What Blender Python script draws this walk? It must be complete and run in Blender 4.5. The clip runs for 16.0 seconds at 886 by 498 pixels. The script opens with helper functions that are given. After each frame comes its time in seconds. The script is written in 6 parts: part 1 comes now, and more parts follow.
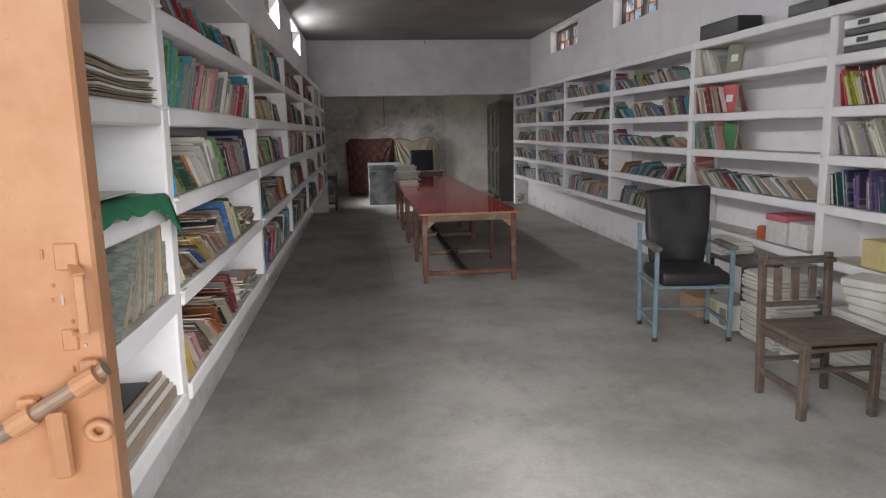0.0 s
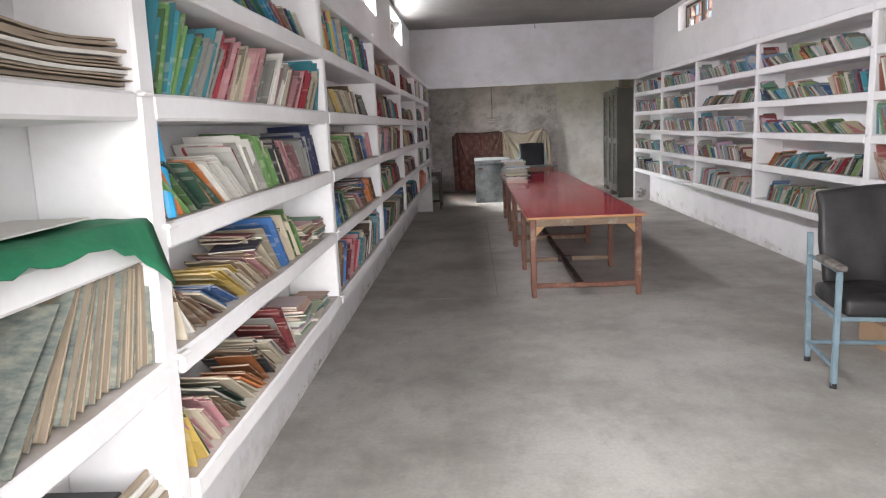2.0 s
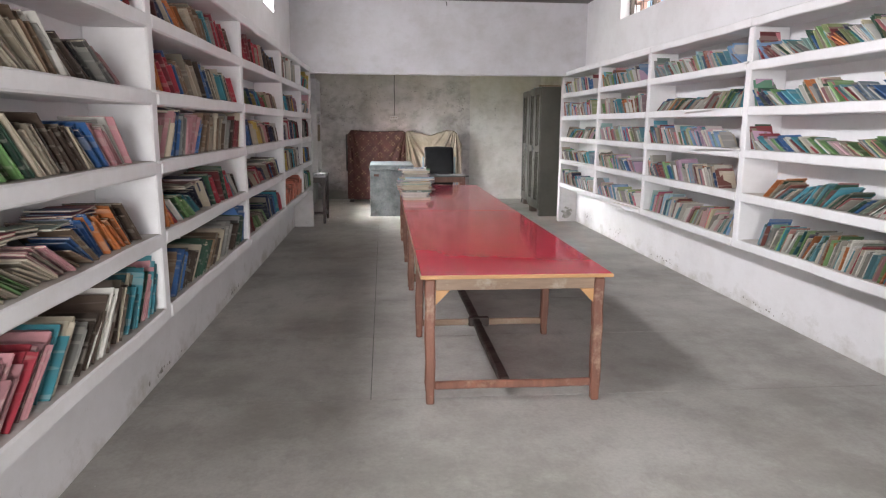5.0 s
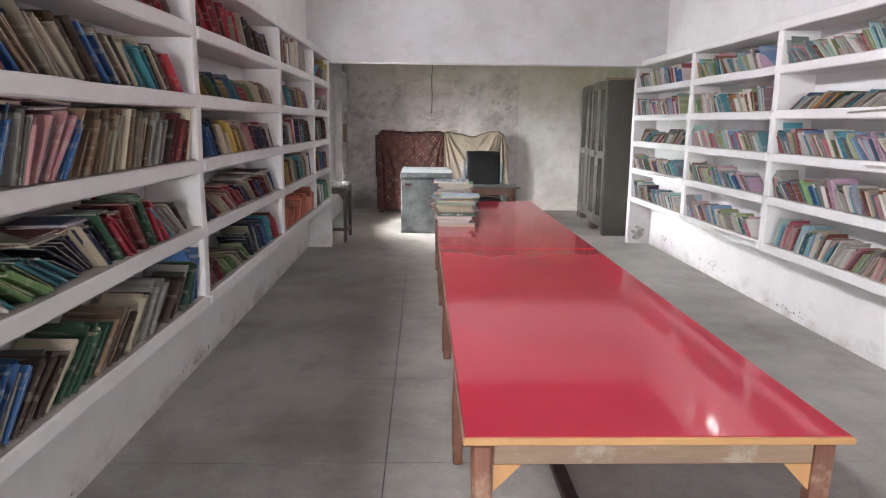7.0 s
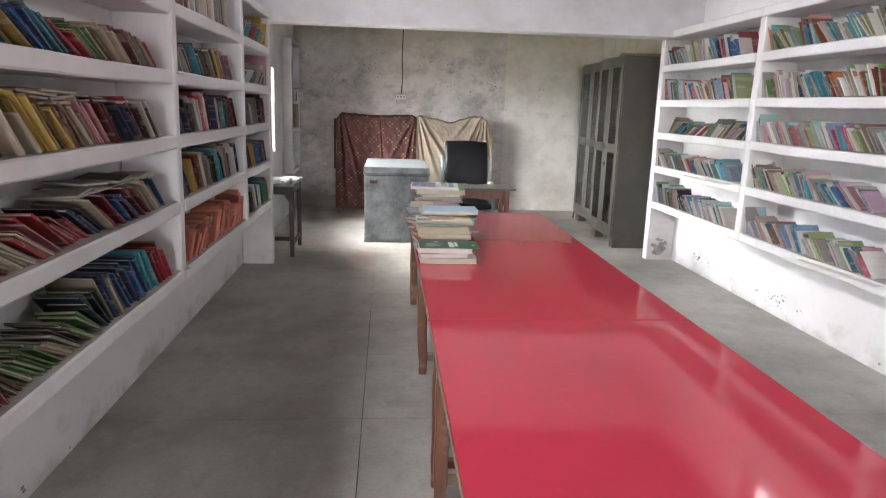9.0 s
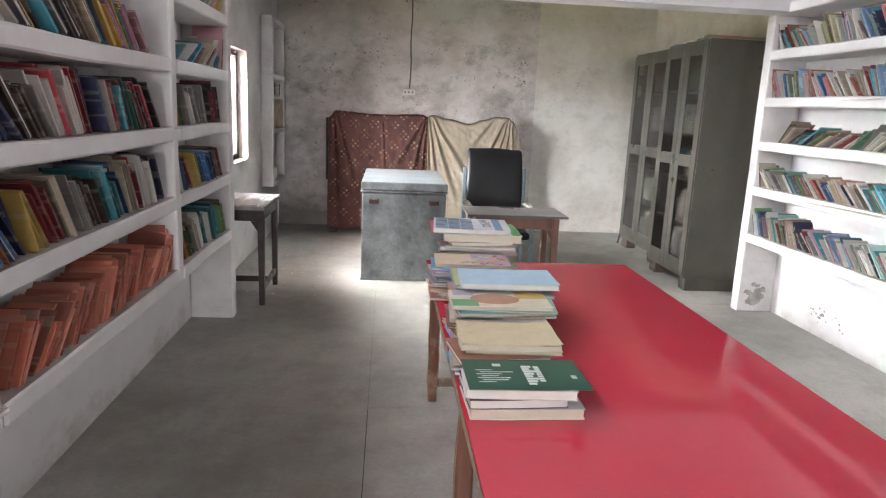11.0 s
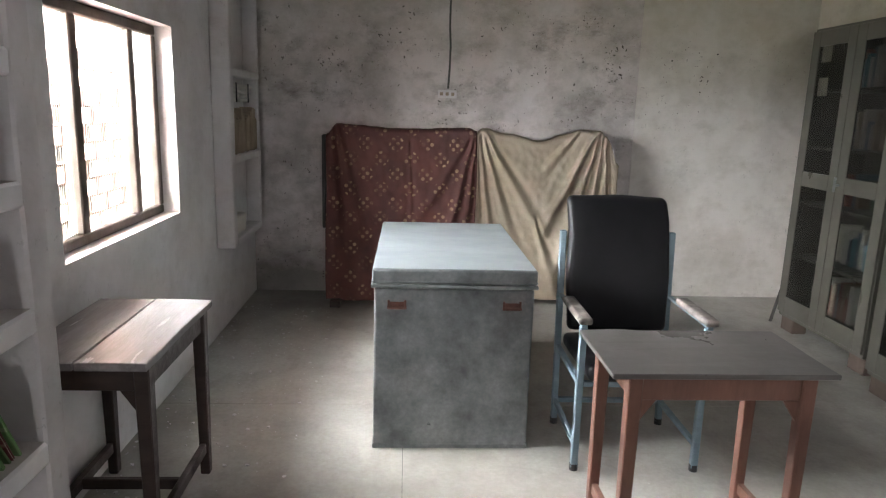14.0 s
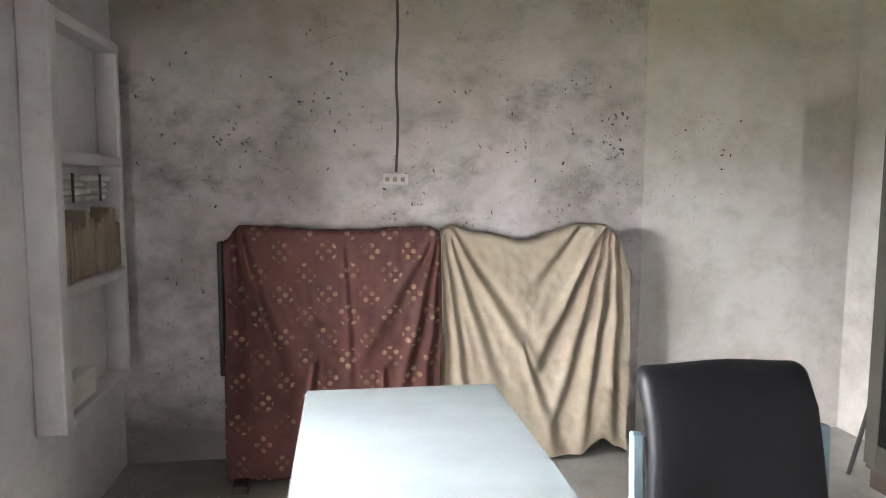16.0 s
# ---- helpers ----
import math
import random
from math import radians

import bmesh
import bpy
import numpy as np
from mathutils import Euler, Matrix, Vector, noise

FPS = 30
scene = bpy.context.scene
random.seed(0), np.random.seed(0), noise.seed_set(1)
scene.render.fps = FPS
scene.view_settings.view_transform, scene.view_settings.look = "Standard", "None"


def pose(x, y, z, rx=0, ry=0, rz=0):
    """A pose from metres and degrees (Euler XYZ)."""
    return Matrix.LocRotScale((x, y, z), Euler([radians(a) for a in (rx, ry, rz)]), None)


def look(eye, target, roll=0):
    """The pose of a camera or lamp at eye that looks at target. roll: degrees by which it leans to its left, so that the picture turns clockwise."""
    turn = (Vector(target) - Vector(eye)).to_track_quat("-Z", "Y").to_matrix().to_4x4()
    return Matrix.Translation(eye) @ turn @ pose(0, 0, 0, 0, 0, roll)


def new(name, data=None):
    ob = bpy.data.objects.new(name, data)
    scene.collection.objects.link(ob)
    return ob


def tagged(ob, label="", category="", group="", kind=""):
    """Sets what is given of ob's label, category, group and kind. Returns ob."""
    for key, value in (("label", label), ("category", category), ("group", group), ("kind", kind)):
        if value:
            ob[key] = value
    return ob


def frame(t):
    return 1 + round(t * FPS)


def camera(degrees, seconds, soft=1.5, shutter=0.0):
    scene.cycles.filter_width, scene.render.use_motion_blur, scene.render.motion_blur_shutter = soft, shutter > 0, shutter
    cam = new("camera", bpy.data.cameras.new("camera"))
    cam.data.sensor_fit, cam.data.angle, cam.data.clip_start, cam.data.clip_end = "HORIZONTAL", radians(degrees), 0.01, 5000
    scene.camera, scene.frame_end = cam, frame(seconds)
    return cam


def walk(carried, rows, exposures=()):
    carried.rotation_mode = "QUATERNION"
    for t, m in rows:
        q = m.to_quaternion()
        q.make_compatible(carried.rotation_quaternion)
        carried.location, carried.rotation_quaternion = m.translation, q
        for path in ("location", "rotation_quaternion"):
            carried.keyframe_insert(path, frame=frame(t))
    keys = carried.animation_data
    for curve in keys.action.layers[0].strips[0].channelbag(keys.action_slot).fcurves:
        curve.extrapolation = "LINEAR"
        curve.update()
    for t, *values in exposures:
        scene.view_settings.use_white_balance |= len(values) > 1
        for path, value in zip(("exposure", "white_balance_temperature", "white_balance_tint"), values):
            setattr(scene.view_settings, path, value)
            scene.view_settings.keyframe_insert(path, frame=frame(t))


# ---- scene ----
PATH = [
    (0, (0.146, 0.391, 1.543), (0.375, 2.348, 1.197), -1.2),
    (0.5, (0.138, 0.536, 1.536), (0.418, 2.481, 1.165), -0.7),
    (1, (0.226, 0.77, 1.526), (0.354, 2.735, 1.179), -1.5),
    (1.5, (0.275, 0.966, 1.536), (0.177, 2.927, 1.157), -3.8),
    (2, (0.252, 1.251, 1.529), (0.154, 3.217, 1.175), -2.7),
    (2.5, (0.359, 1.622, 1.513), (0.349, 3.59, 1.154), -1.6),
    (3, (0.467, 2.021, 1.52), (0.505, 3.983, 1.134), -0.5),
    (5.3, (0.535, 3.941, 1.491), (0.712, 5.902, 1.144), 0.3),
    (5.5, (0.58, 4.129, 1.5), (0.695, 6.1, 1.181), 0.6),
    (6, (0.626, 4.559, 1.507), (0.684, 6.531, 1.184), 0.2),
    (6.5, (0.56, 5.006, 1.527), (0.688, 6.974, 1.194), -0.0),
    (7, (0.591, 5.477, 1.518), (0.653, 7.442, 1.152), 0.7),
    (7.5, (0.605, 5.908, 1.523), (0.655, 7.87, 1.137), -0.1),
    (8, (0.587, 6.352, 1.524), (0.764, 8.294, 1.079), -1.7),
    (8.2, (0.572, 6.521, 1.521), (0.732, 8.473, 1.111), -0.6),
    (10.3, (0.501, 8.596, 1.485), (0.714, 10.529, 1.014), 3.8),
    (10.5, (0.495, 8.712, 1.48), (0.733, 10.638, 0.993), 2.2),
    (11, (0.497, 9.192, 1.469), (0.668, 11.143, 1.061), 2.5),
    (11.5, (0.501, 9.645, 1.468), (0.653, 11.59, 1.028), 1.9),
    (12, (0.5, 10.106, 1.488), (0.789, 12.022, 0.994), 1.2),
    (12.5, (0.499, 10.562, 1.504), (0.726, 12.509, 1.105), 0.6),
    (13, (0.44, 11.101, 1.497), (0.776, 13.018, 1.035), 2.3),
    (13.5, (0.443, 11.532, 1.479), (0.692, 13.47, 1.052), 0.1),
    (14, (0.432, 11.995, 1.527), (0.54, 13.949, 1.119), 1.7),
    (14.5, (0.353, 12.391, 1.565), (0.521, 14.357, 1.235), 1.6),
    (15, (0.364, 12.809, 1.602), (0.568, 14.781, 1.337), -2.4),
    (15.5, (0.408, 13.162, 1.624), (0.663, 15.14, 1.468), 0.1),
    (16, (0.43, 13.542, 1.617), (0.722, 15.511, 1.423), 0.3),
]
cam = camera(66.5, 16.0, soft=1.2)
EXPOSURES = [(0.0, -0.72), (0.5, -0.25), (1.0, 0.1), (2.0, 0.28), (3.0, 0.68), (5.5, 0.74), (7.0, 0.84), (8.0, 0.88), (10.5, 1.06), (11.5, 1.1), (12.5, 0.94), (13.0, 0.76), (14.0, 0.38), (14.5, 0.14), (15.1, 0.34), (15.6, 0.86), (16.0, 1.0)]
walk(cam, [(t, look(eye, target, roll)) for t, eye, target, roll in PATH], EXPOSURES)

# ---- light ----
SKY = 0.15
XR_OUT = 3.84
world = bpy.data.worlds.new("world")
scene.world = world
world.use_nodes = True
wn = world.node_tree.nodes
sky = wn.new("ShaderNodeTexSky")
sky.sky_type = "NISHITA"
sky.sun_disc = False
sky.sun_elevation = radians(40)
sky.sun_rotation = radians(250)
wn["Background"].inputs["Strength"].default_value = SKY
world.node_tree.links.new(sky.outputs["Color"], wn["Background"].inputs["Color"])


def sun_lamp(strength, angle, eye, target):
    d = bpy.data.lights.new("sun", "SUN")
    d.energy, d.angle, d.color = strength, radians(angle), (1, 0.96, 0.9)
    ob = new("sun", d)
    ob.matrix_world = look(eye, target)


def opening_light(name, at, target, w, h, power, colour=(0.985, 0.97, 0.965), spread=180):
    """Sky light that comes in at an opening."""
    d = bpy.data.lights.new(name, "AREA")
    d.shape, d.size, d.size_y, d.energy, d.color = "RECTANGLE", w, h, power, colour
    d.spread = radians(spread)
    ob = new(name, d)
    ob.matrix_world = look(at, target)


sun_lamp(0.6, 15, (-6, -4, 9), (0, 0, 0))
opening_light("window_light", (-2.0, 14.9, 2.52), (-0.9, 15.0, 2.15), 3.4, 1.55, 6700, (0.97, 0.99, 1.0))
opening_light("greenery_light", (-2.2, 14.9, 0.4), (-0.9, 15.1, 1.5), 3.4, 1.0, 1250, (0.94, 0.985, 0.89))
opening_light("clerestory_light", (-0.93, 11.75, 3.05), (2.0, 11.75, 1.2), 1.4, 0.34, 36, (0.972, 0.965, 1.0))
opening_light("clerestory_light", (-0.93, 8.77, 3.05), (2.0, 8.77, 1.2), 1.3, 0.34, 51, (0.972, 0.965, 1.0))
# the next two shine in at unseen openings, added to brighten the front part
opening_light("clerestory_light", (-0.93, 5.9, 3.05), (2.0, 5.9, 1.2), 1.3, 0.34, 57, (0.972, 0.965, 1.0))
opening_light("clerestory_light", (-0.93, 3.0, 3.05), (2.0, 3.0, 1.2), 1.3, 0.34, 57, (0.972, 0.965, 1.0))
opening_light("porch_light", (0.6, -2.4, 1.7), (0.6, 6.0, 1.3), 5.0, 2.6, 245)
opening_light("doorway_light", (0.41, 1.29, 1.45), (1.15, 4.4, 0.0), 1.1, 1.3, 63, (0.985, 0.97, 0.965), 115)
opening_light("clerestory_light", (XR_OUT, 11.74, 3.03), (0.0, 11.74, 1.5), 1.4, 0.34, 10)
opening_light("clerestory_light", (XR_OUT, 8.77, 3.03), (0.0, 8.77, 1.5), 1.3, 0.34, 10)

# ---- materials ----
def nodes(name):
    m = bpy.data.materials.new(name)
    m.use_nodes = True
    return m, m.node_tree.nodes, m.node_tree.links, m.node_tree.nodes["Principled BSDF"]


def noise_node(n, l, coord, scale, detail=5.0, rough=0.6, stretch=None):
    t = n.new("ShaderNodeTexNoise")
    t.inputs["Scale"].default_value, t.inputs["Detail"].default_value, t.inputs["Roughness"].default_value = scale, detail, rough
    if stretch:
        mp = n.new("ShaderNodeMapping")
        mp.inputs["Scale"].default_value = stretch
        l.new(coord, mp.inputs["Vector"])
        coord = mp.outputs["Vector"]
    l.new(coord, t.inputs["Vector"])
    return t.outputs["Fac"]


def ramp(n, l, fac, stops):
    r = n.new("ShaderNodeValToRGB")
    while len(r.color_ramp.elements) < len(stops):
        r.color_ramp.elements.new(0.5)
    for e, (p, c) in zip(r.color_ramp.elements, stops):
        e.position, e.color = p, (c, c, c, 1) if isinstance(c, (int, float)) else (*c, 1)
    l.new(fac, r.inputs["Fac"])
    return r.outputs["Color"]


def mix(n, l, fac, a, b, mode="MIX"):
    m = n.new("ShaderNodeMix")
    m.data_type, m.blend_type = "RGBA", mode
    for socket, v in ((m.inputs[0], fac), (m.inputs[6], a), (m.inputs[7], b)):
        if isinstance(v, (int, float)):
            socket.default_value = v
        elif isinstance(v, tuple):
            socket.default_value = (*v, 1)
        else:
            l.new(v, socket)
    return m.outputs[2]


def bump(n, l, p, height, strength, distance=0.01):
    b = n.new("ShaderNodeBump")
    b.inputs["Strength"].default_value, b.inputs["Distance"].default_value = strength, distance
    l.new(height, b.inputs["Height"])
    l.new(b.outputs["Normal"], p.inputs["Normal"])


def surface(name, base, dark, rough=0.6, big=2.0, fine=30.0, amount=0.6, bumps=0.3, metal=0.0, stretch=None, coat=0.0, rough_var=0.15):
    """A worn surface: blotches and grain between two colours."""
    m, n, l, p = nodes(name)
    co = n.new("ShaderNodeTexCoord").outputs["Object"]
    f1 = noise_node(n, l, co, big, 6, 0.65, stretch)
    f2 = noise_node(n, l, co, fine, 4, 0.6, stretch)
    blot = ramp(n, l, f1, [(0.35, 0.0), (0.7, 1.0)])
    grain = ramp(n, l, f2, [(0.3, 0.0), (0.75, 1.0)])
    c = mix(n, l, amount, base, dark)
    c = mix(n, l, blot, base, c)
    c2 = mix(n, l, amount * 0.45, c, dark)
    c = mix(n, l, grain, c, c2)
    l.new(c, p.inputs["Base Color"])
    r = ramp(n, l, f1, [(0.3, max(0.02, rough - rough_var)), (0.7, min(1, rough + rough_var))])
    l.new(r, p.inputs["Roughness"])
    p.inputs["Metallic"].default_value = metal
    if coat:
        p.inputs["Coat Weight"].default_value, p.inputs["Coat Roughness"].default_value = coat, 0.08
    if bumps:
        bump(n, l, p, f2, bumps, 0.004)
    return m


def plaster(name, base, stain, low_stain, stain_amount, chips=0.0, green_cast=None, low=0.55, chip_colour=(0.06, 0.05, 0.045), smear_colour=(0.16, 0.145, 0.125)):
    """Whitewashed plaster: cloudy stains, trowel marks, rising damp at the foot, dark chipped spots and an optional
    olive cast of outside light painted on the upper part.
    """
    m, n, l, p = nodes(name)
    co = n.new("ShaderNodeTexCoord").outputs["Object"]
    f1 = noise_node(n, l, co, 1.3, 8, 0.68)
    f2 = noise_node(n, l, co, 5.0, 7, 0.65, (0.8, 0.8, 1.15))
    f3 = noise_node(n, l, co, 60.0, 3, 0.6)
    c = mix(n, l, ramp(n, l, f1, [(0.42, 0.0), (0.68, 1.0)]), base, mix(n, l, stain_amount, base, stain))
    c = mix(n, l, ramp(n, l, f2, [(0.5, 0.0), (0.75, stain_amount * 0.8)]), c, stain)
    sep = n.new("ShaderNodeSeparateXYZ")
    l.new(co, sep.inputs[0])
    # green light from outside, painted as an olive colour growing from z 1.5 to 2.6
    if green_cast:
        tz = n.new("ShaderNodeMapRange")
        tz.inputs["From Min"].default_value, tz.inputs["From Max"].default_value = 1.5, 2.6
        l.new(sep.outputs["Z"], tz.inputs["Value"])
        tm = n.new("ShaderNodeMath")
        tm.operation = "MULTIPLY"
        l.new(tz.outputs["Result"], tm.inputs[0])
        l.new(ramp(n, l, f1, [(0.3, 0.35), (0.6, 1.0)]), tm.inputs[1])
        c = mix(n, l, tm.outputs[0], c, mix(n, l, 0.75, c, green_cast))
    # damp at the foot, with an uneven edge
    ad = n.new("ShaderNodeMath")
    ad.operation = "MULTIPLY_ADD"
    ad.inputs[1].default_value, ad.inputs[2].default_value = -0.9, low
    l.new(f2, ad.inputs[0])
    su = n.new("ShaderNodeMath")
    su.operation = "SUBTRACT"
    l.new(ad.outputs[0], su.inputs[0])
    l.new(sep.outputs["Z"], su.inputs[1])
    c = mix(n, l, ramp(n, l, su.outputs[0], [(0.0, 0.0), (0.22, 0.75)]), c, low_stain)
    if chips:
        big = noise_node(n, l, co, 2.2, 4, 0.6, (1.0, 1.0, 1.7))
        spot = noise_node(n, l, co, 34.0, 4, 0.7, (1.0, 1.0, 0.7))
        mu = n.new("ShaderNodeMath")
        mu.operation = "MULTIPLY"
        l.new(ramp(n, l, big, [(0.43, 0.0), (0.56, 1.0)]), mu.inputs[0])
        l.new(ramp(n, l, spot, [(0.64, 0.0), (0.67, chips)]), mu.inputs[1])
        c = mix(n, l, mu.outputs[0], c, chip_colour)
        smear = noise_node(n, l, co, 2.6, 8, 0.75, (0.9, 0.9, 1.5))
        mu2 = n.new("ShaderNodeMath")
        mu2.operation = "MULTIPLY"
        l.new(ramp(n, l, big, [(0.38, 0.0), (0.58, 1.0)]), mu2.inputs[0])
        l.new(ramp(n, l, smear, [(0.5, 0.0), (0.7, 0.85 * chips)]), mu2.inputs[1])
        c = mix(n, l, mu2.outputs[0], c, smear_colour)
    l.new(c, p.inputs["Base Color"])
    p.inputs["Roughness"].default_value = 0.85
    h = mix(n, l, 0.35, f2, f3)
    bump(n, l, p, h, 0.35, 0.006)
    return m


def glass_pane(name, rough=0.08, colour=(0.5, 0.52, 0.5)):
    m, n, l, p = nodes(name)
    p.inputs["Base Color"].default_value = (*colour, 1)
    p.inputs["Transmission Weight"].default_value = 1.0
    p.inputs["Roughness"].default_value = rough
    p.inputs["IOR"].default_value = 1.3
    return m


def plain(name, base, rough=0.5, metal=0.0):
    m, n, l, p = nodes(name)
    co = n.new("ShaderNodeTexCoord").outputs["Object"]
    f = noise_node(n, l, co, 25.0, 4, 0.6)
    c = mix(n, l, ramp(n, l, f, [(0.35, 0.0), (0.7, 0.35)]), base, tuple(v * 0.55 for v in base))
    l.new(c, p.inputs["Base Color"])
    p.inputs["Roughness"].default_value, p.inputs["Metallic"].default_value = rough, metal
    return m


def book_cover_material():
    """Covers take their colour from the book; title bars run on the spine."""
    m, n, l, p = nodes("book_cover")
    at = n.new("ShaderNodeAttribute")
    at.attribute_name = "book_colour"
    uv = n.new("ShaderNodeUVMap")
    sep = n.new("ShaderNodeSeparateXYZ")
    l.new(uv.outputs["UV"], sep.inputs[0])
    band = ramp(n, l, noise_node(n, l, uv.outputs["UV"], 3.0, 1.5, 0.5, (0.6, 1.6, 1)), [(0.58, 0.0), (0.61, 0.5)])
    f = noise_node(n, l, uv.outputs["UV"], 9.0, 4, 0.6)
    light = mix(n, l, 0.45, at.outputs["Color"], (0.6, 0.57, 0.5))
    c = mix(n, l, band, at.outputs["Color"], light)
    c = mix(n, l, ramp(n, l, f, [(0.45, 0.0), (0.75, 0.3)]), c, mix(n, l, 0.5, c, (0.2, 0.17, 0.14)))
    l.new(c, p.inputs["Base Color"])
    p.inputs["Roughness"].default_value = 0.55
    return m


def floor_material():
    m, n, l, p = nodes("cement_floor")
    co = n.new("ShaderNodeTexCoord").outputs["Object"]
    f1 = noise_node(n, l, co, 0.9, 7, 0.62)
    f2 = noise_node(n, l, co, 2.6, 8, 0.72)
    f3 = noise_node(n, l, co, 45, 4, 0.65)
    c = mix(n, l, ramp(n, l, f1, [(0.38, 0.0), (0.64, 1.0)]), (0.43, 0.412, 0.385), (0.26, 0.247, 0.225))
    c = mix(n, l, ramp(n, l, f2, [(0.47, 0.0), (0.72, 0.65)]), c, (0.47, 0.455, 0.425))
    c = mix(n, l, ramp(n, l, f3, [(0.4, 0.0), (0.8, 0.3)]), c, (0.17, 0.165, 0.155))
    f4 = noise_node(n, l, co, 0.55, 9, 0.7)
    c = mix(n, l, ramp(n, l, f4, [(0.5, 0.0), (0.66, 0.55)]), c, (0.19, 0.165, 0.14))
    f5 = noise_node(n, l, co, 5.5, 8, 0.72, (1.0, 0.6, 1.0))
    c = mix(n, l, ramp(n, l, f5, [(0.5, 0.0), (0.68, 0.4)]), c, (0.20, 0.185, 0.165))
    v = n.new("ShaderNodeTexVoronoi")
    v.inputs["Scale"].default_value = 7
    l.new(co, v.inputs["Vector"])
    c = mix(n, l, ramp(n, l, v.outputs["Distance"], [(0.015, 0.5), (0.035, 0.0)]), c, (0.6, 0.58, 0.55))
    l.new(c, p.inputs["Base Color"])
    l.new(ramp(n, l, f2, [(0.3, 0.5), (0.7, 0.7)]), p.inputs["Roughness"])
    bump(n, l, p, f3, 0.12, 0.004)
    return m


def flower_cloth_material():
    """Maroon cloth with rows of small pale flowers."""
    m, n, l, p = nodes("flowered_cloth")
    co = n.new("ShaderNodeTexCoord").outputs["Object"]
    mp = n.new("ShaderNodeMapping")
    mp.inputs["Rotation"].default_value = (0, radians(45), 0)
    mp.inputs["Scale"].default_value = (1, 0, 1)
    l.new(co, mp.inputs["Vector"])
    total = None
    for scale, cut in ((6.2, 0.37), (22.0, 0.33)):
        v = n.new("ShaderNodeTexVoronoi")
        v.inputs["Scale"].default_value, v.inputs["Randomness"].default_value = scale, 0.0
        l.new(mp.outputs["Vector"], v.inputs["Vector"])
        f = ramp(n, l, v.outputs["Distance"], [(cut - 0.05, 1.0), (cut, 0.0)])
        total = f if total is None else mix(n, l, 1.0, total, f, "MULTIPLY")
    worn = noise_node(n, l, co, 14, 4, 0.6)
    total = mix(n, l, 1.0, total, ramp(n, l, worn, [(0.40, 0.05), (0.66, 0.8)]), "MULTIPLY")
    weave = noise_node(n, l, co, 5, 5, 0.6)
    c = mix(n, l, ramp(n, l, weave, [(0.35, 0.0), (0.7, 1.0)]), (0.095, 0.032, 0.027), (0.055, 0.018, 0.016))
    c = mix(n, l, total, c, (0.38, 0.27, 0.17))
    l.new(c, p.inputs["Base Color"])
    p.inputs["Roughness"].default_value = 0.8
    return m


def laminate_material():
    m, n, l, p = nodes("red_laminate")
    co = n.new("ShaderNodeTexCoord").outputs["Object"]
    f = noise_node(n, l, co, 1.2, 6, 0.6)
    g = noise_node(n, l, co, 40, 3, 0.6)
    c = mix(n, l, ramp(n, l, f, [(0.35, 0.0), (0.7, 1.0)]), (0.50, 0.035, 0.065), (0.42, 0.03, 0.055))
    c = mix(n, l, ramp(n, l, g, [(0.55, 0.0), (0.8, 0.04)]), c, (0.6, 0.25, 0.25))
    l.new(c, p.inputs["Base Color"])
    l.new(ramp(n, l, f, [(0.3, 0.035), (0.7, 0.085)]), p.inputs["Roughness"])
    return m


def worn_through(m, pale, amount):
    """Pale patches where varnish has worn away."""
    n, l = m.node_tree.nodes, m.node_tree.links
    p = n["Principled BSDF"]
    co = n.new("ShaderNodeTexCoord").outputs["Object"]
    patch = ramp(n, l, noise_node(n, l, co, 7.0, 6, 0.7), [(0.53, 0.0), (0.66, amount)])
    l.new(mix(n, l, patch, p.inputs["Base Color"].links[0].from_socket, pale), p.inputs["Base Color"])


M_WHITE = plaster("whitewash", (0.79, 0.775, 0.79), (0.58, 0.55, 0.54), (0.47, 0.44, 0.40), 0.3, 0.2, low=0.56, chip_colour=(0.3, 0.29, 0.28), smear_colour=(0.42, 0.4, 0.38))
M_DULL = plaster("dull_whitewash", (0.66, 0.635, 0.64), (0.42, 0.39, 0.38), (0.3, 0.28, 0.26), 0.6, 0.3, low=0.4, chip_colour=(0.2, 0.19, 0.18), smear_colour=(0.3, 0.28, 0.27))
M_SHELF = surface("painted_shelf", (0.81, 0.80, 0.82), (0.60, 0.57, 0.55), 0.7, 2.0, 24, 0.45, 0.25)

def dust_on_top(m, dust, amount):
    """Settled dust on the faces that look up."""
    n, l = m.node_tree.nodes, m.node_tree.links
    p = n["Principled BSDF"]
    sep = n.new("ShaderNodeSeparateXYZ")
    l.new(n.new("ShaderNodeNewGeometry").outputs["Normal"], sep.inputs[0])
    co = n.new("ShaderNodeTexCoord").outputs["Object"]
    patch = ramp(n, l, noise_node(n, l, co, 4.0, 6, 0.65), [(0.3, amount * 0.45), (0.62, amount)])
    up = ramp(n, l, sep.outputs["Z"], [(0.7, 0.0), (0.95, 1.0)])
    c = mix(n, l, mix(n, l, 1.0, up, patch, "MULTIPLY"), p.inputs["Base Color"].links[0].from_socket, dust)
    l.new(c, p.inputs["Base Color"])


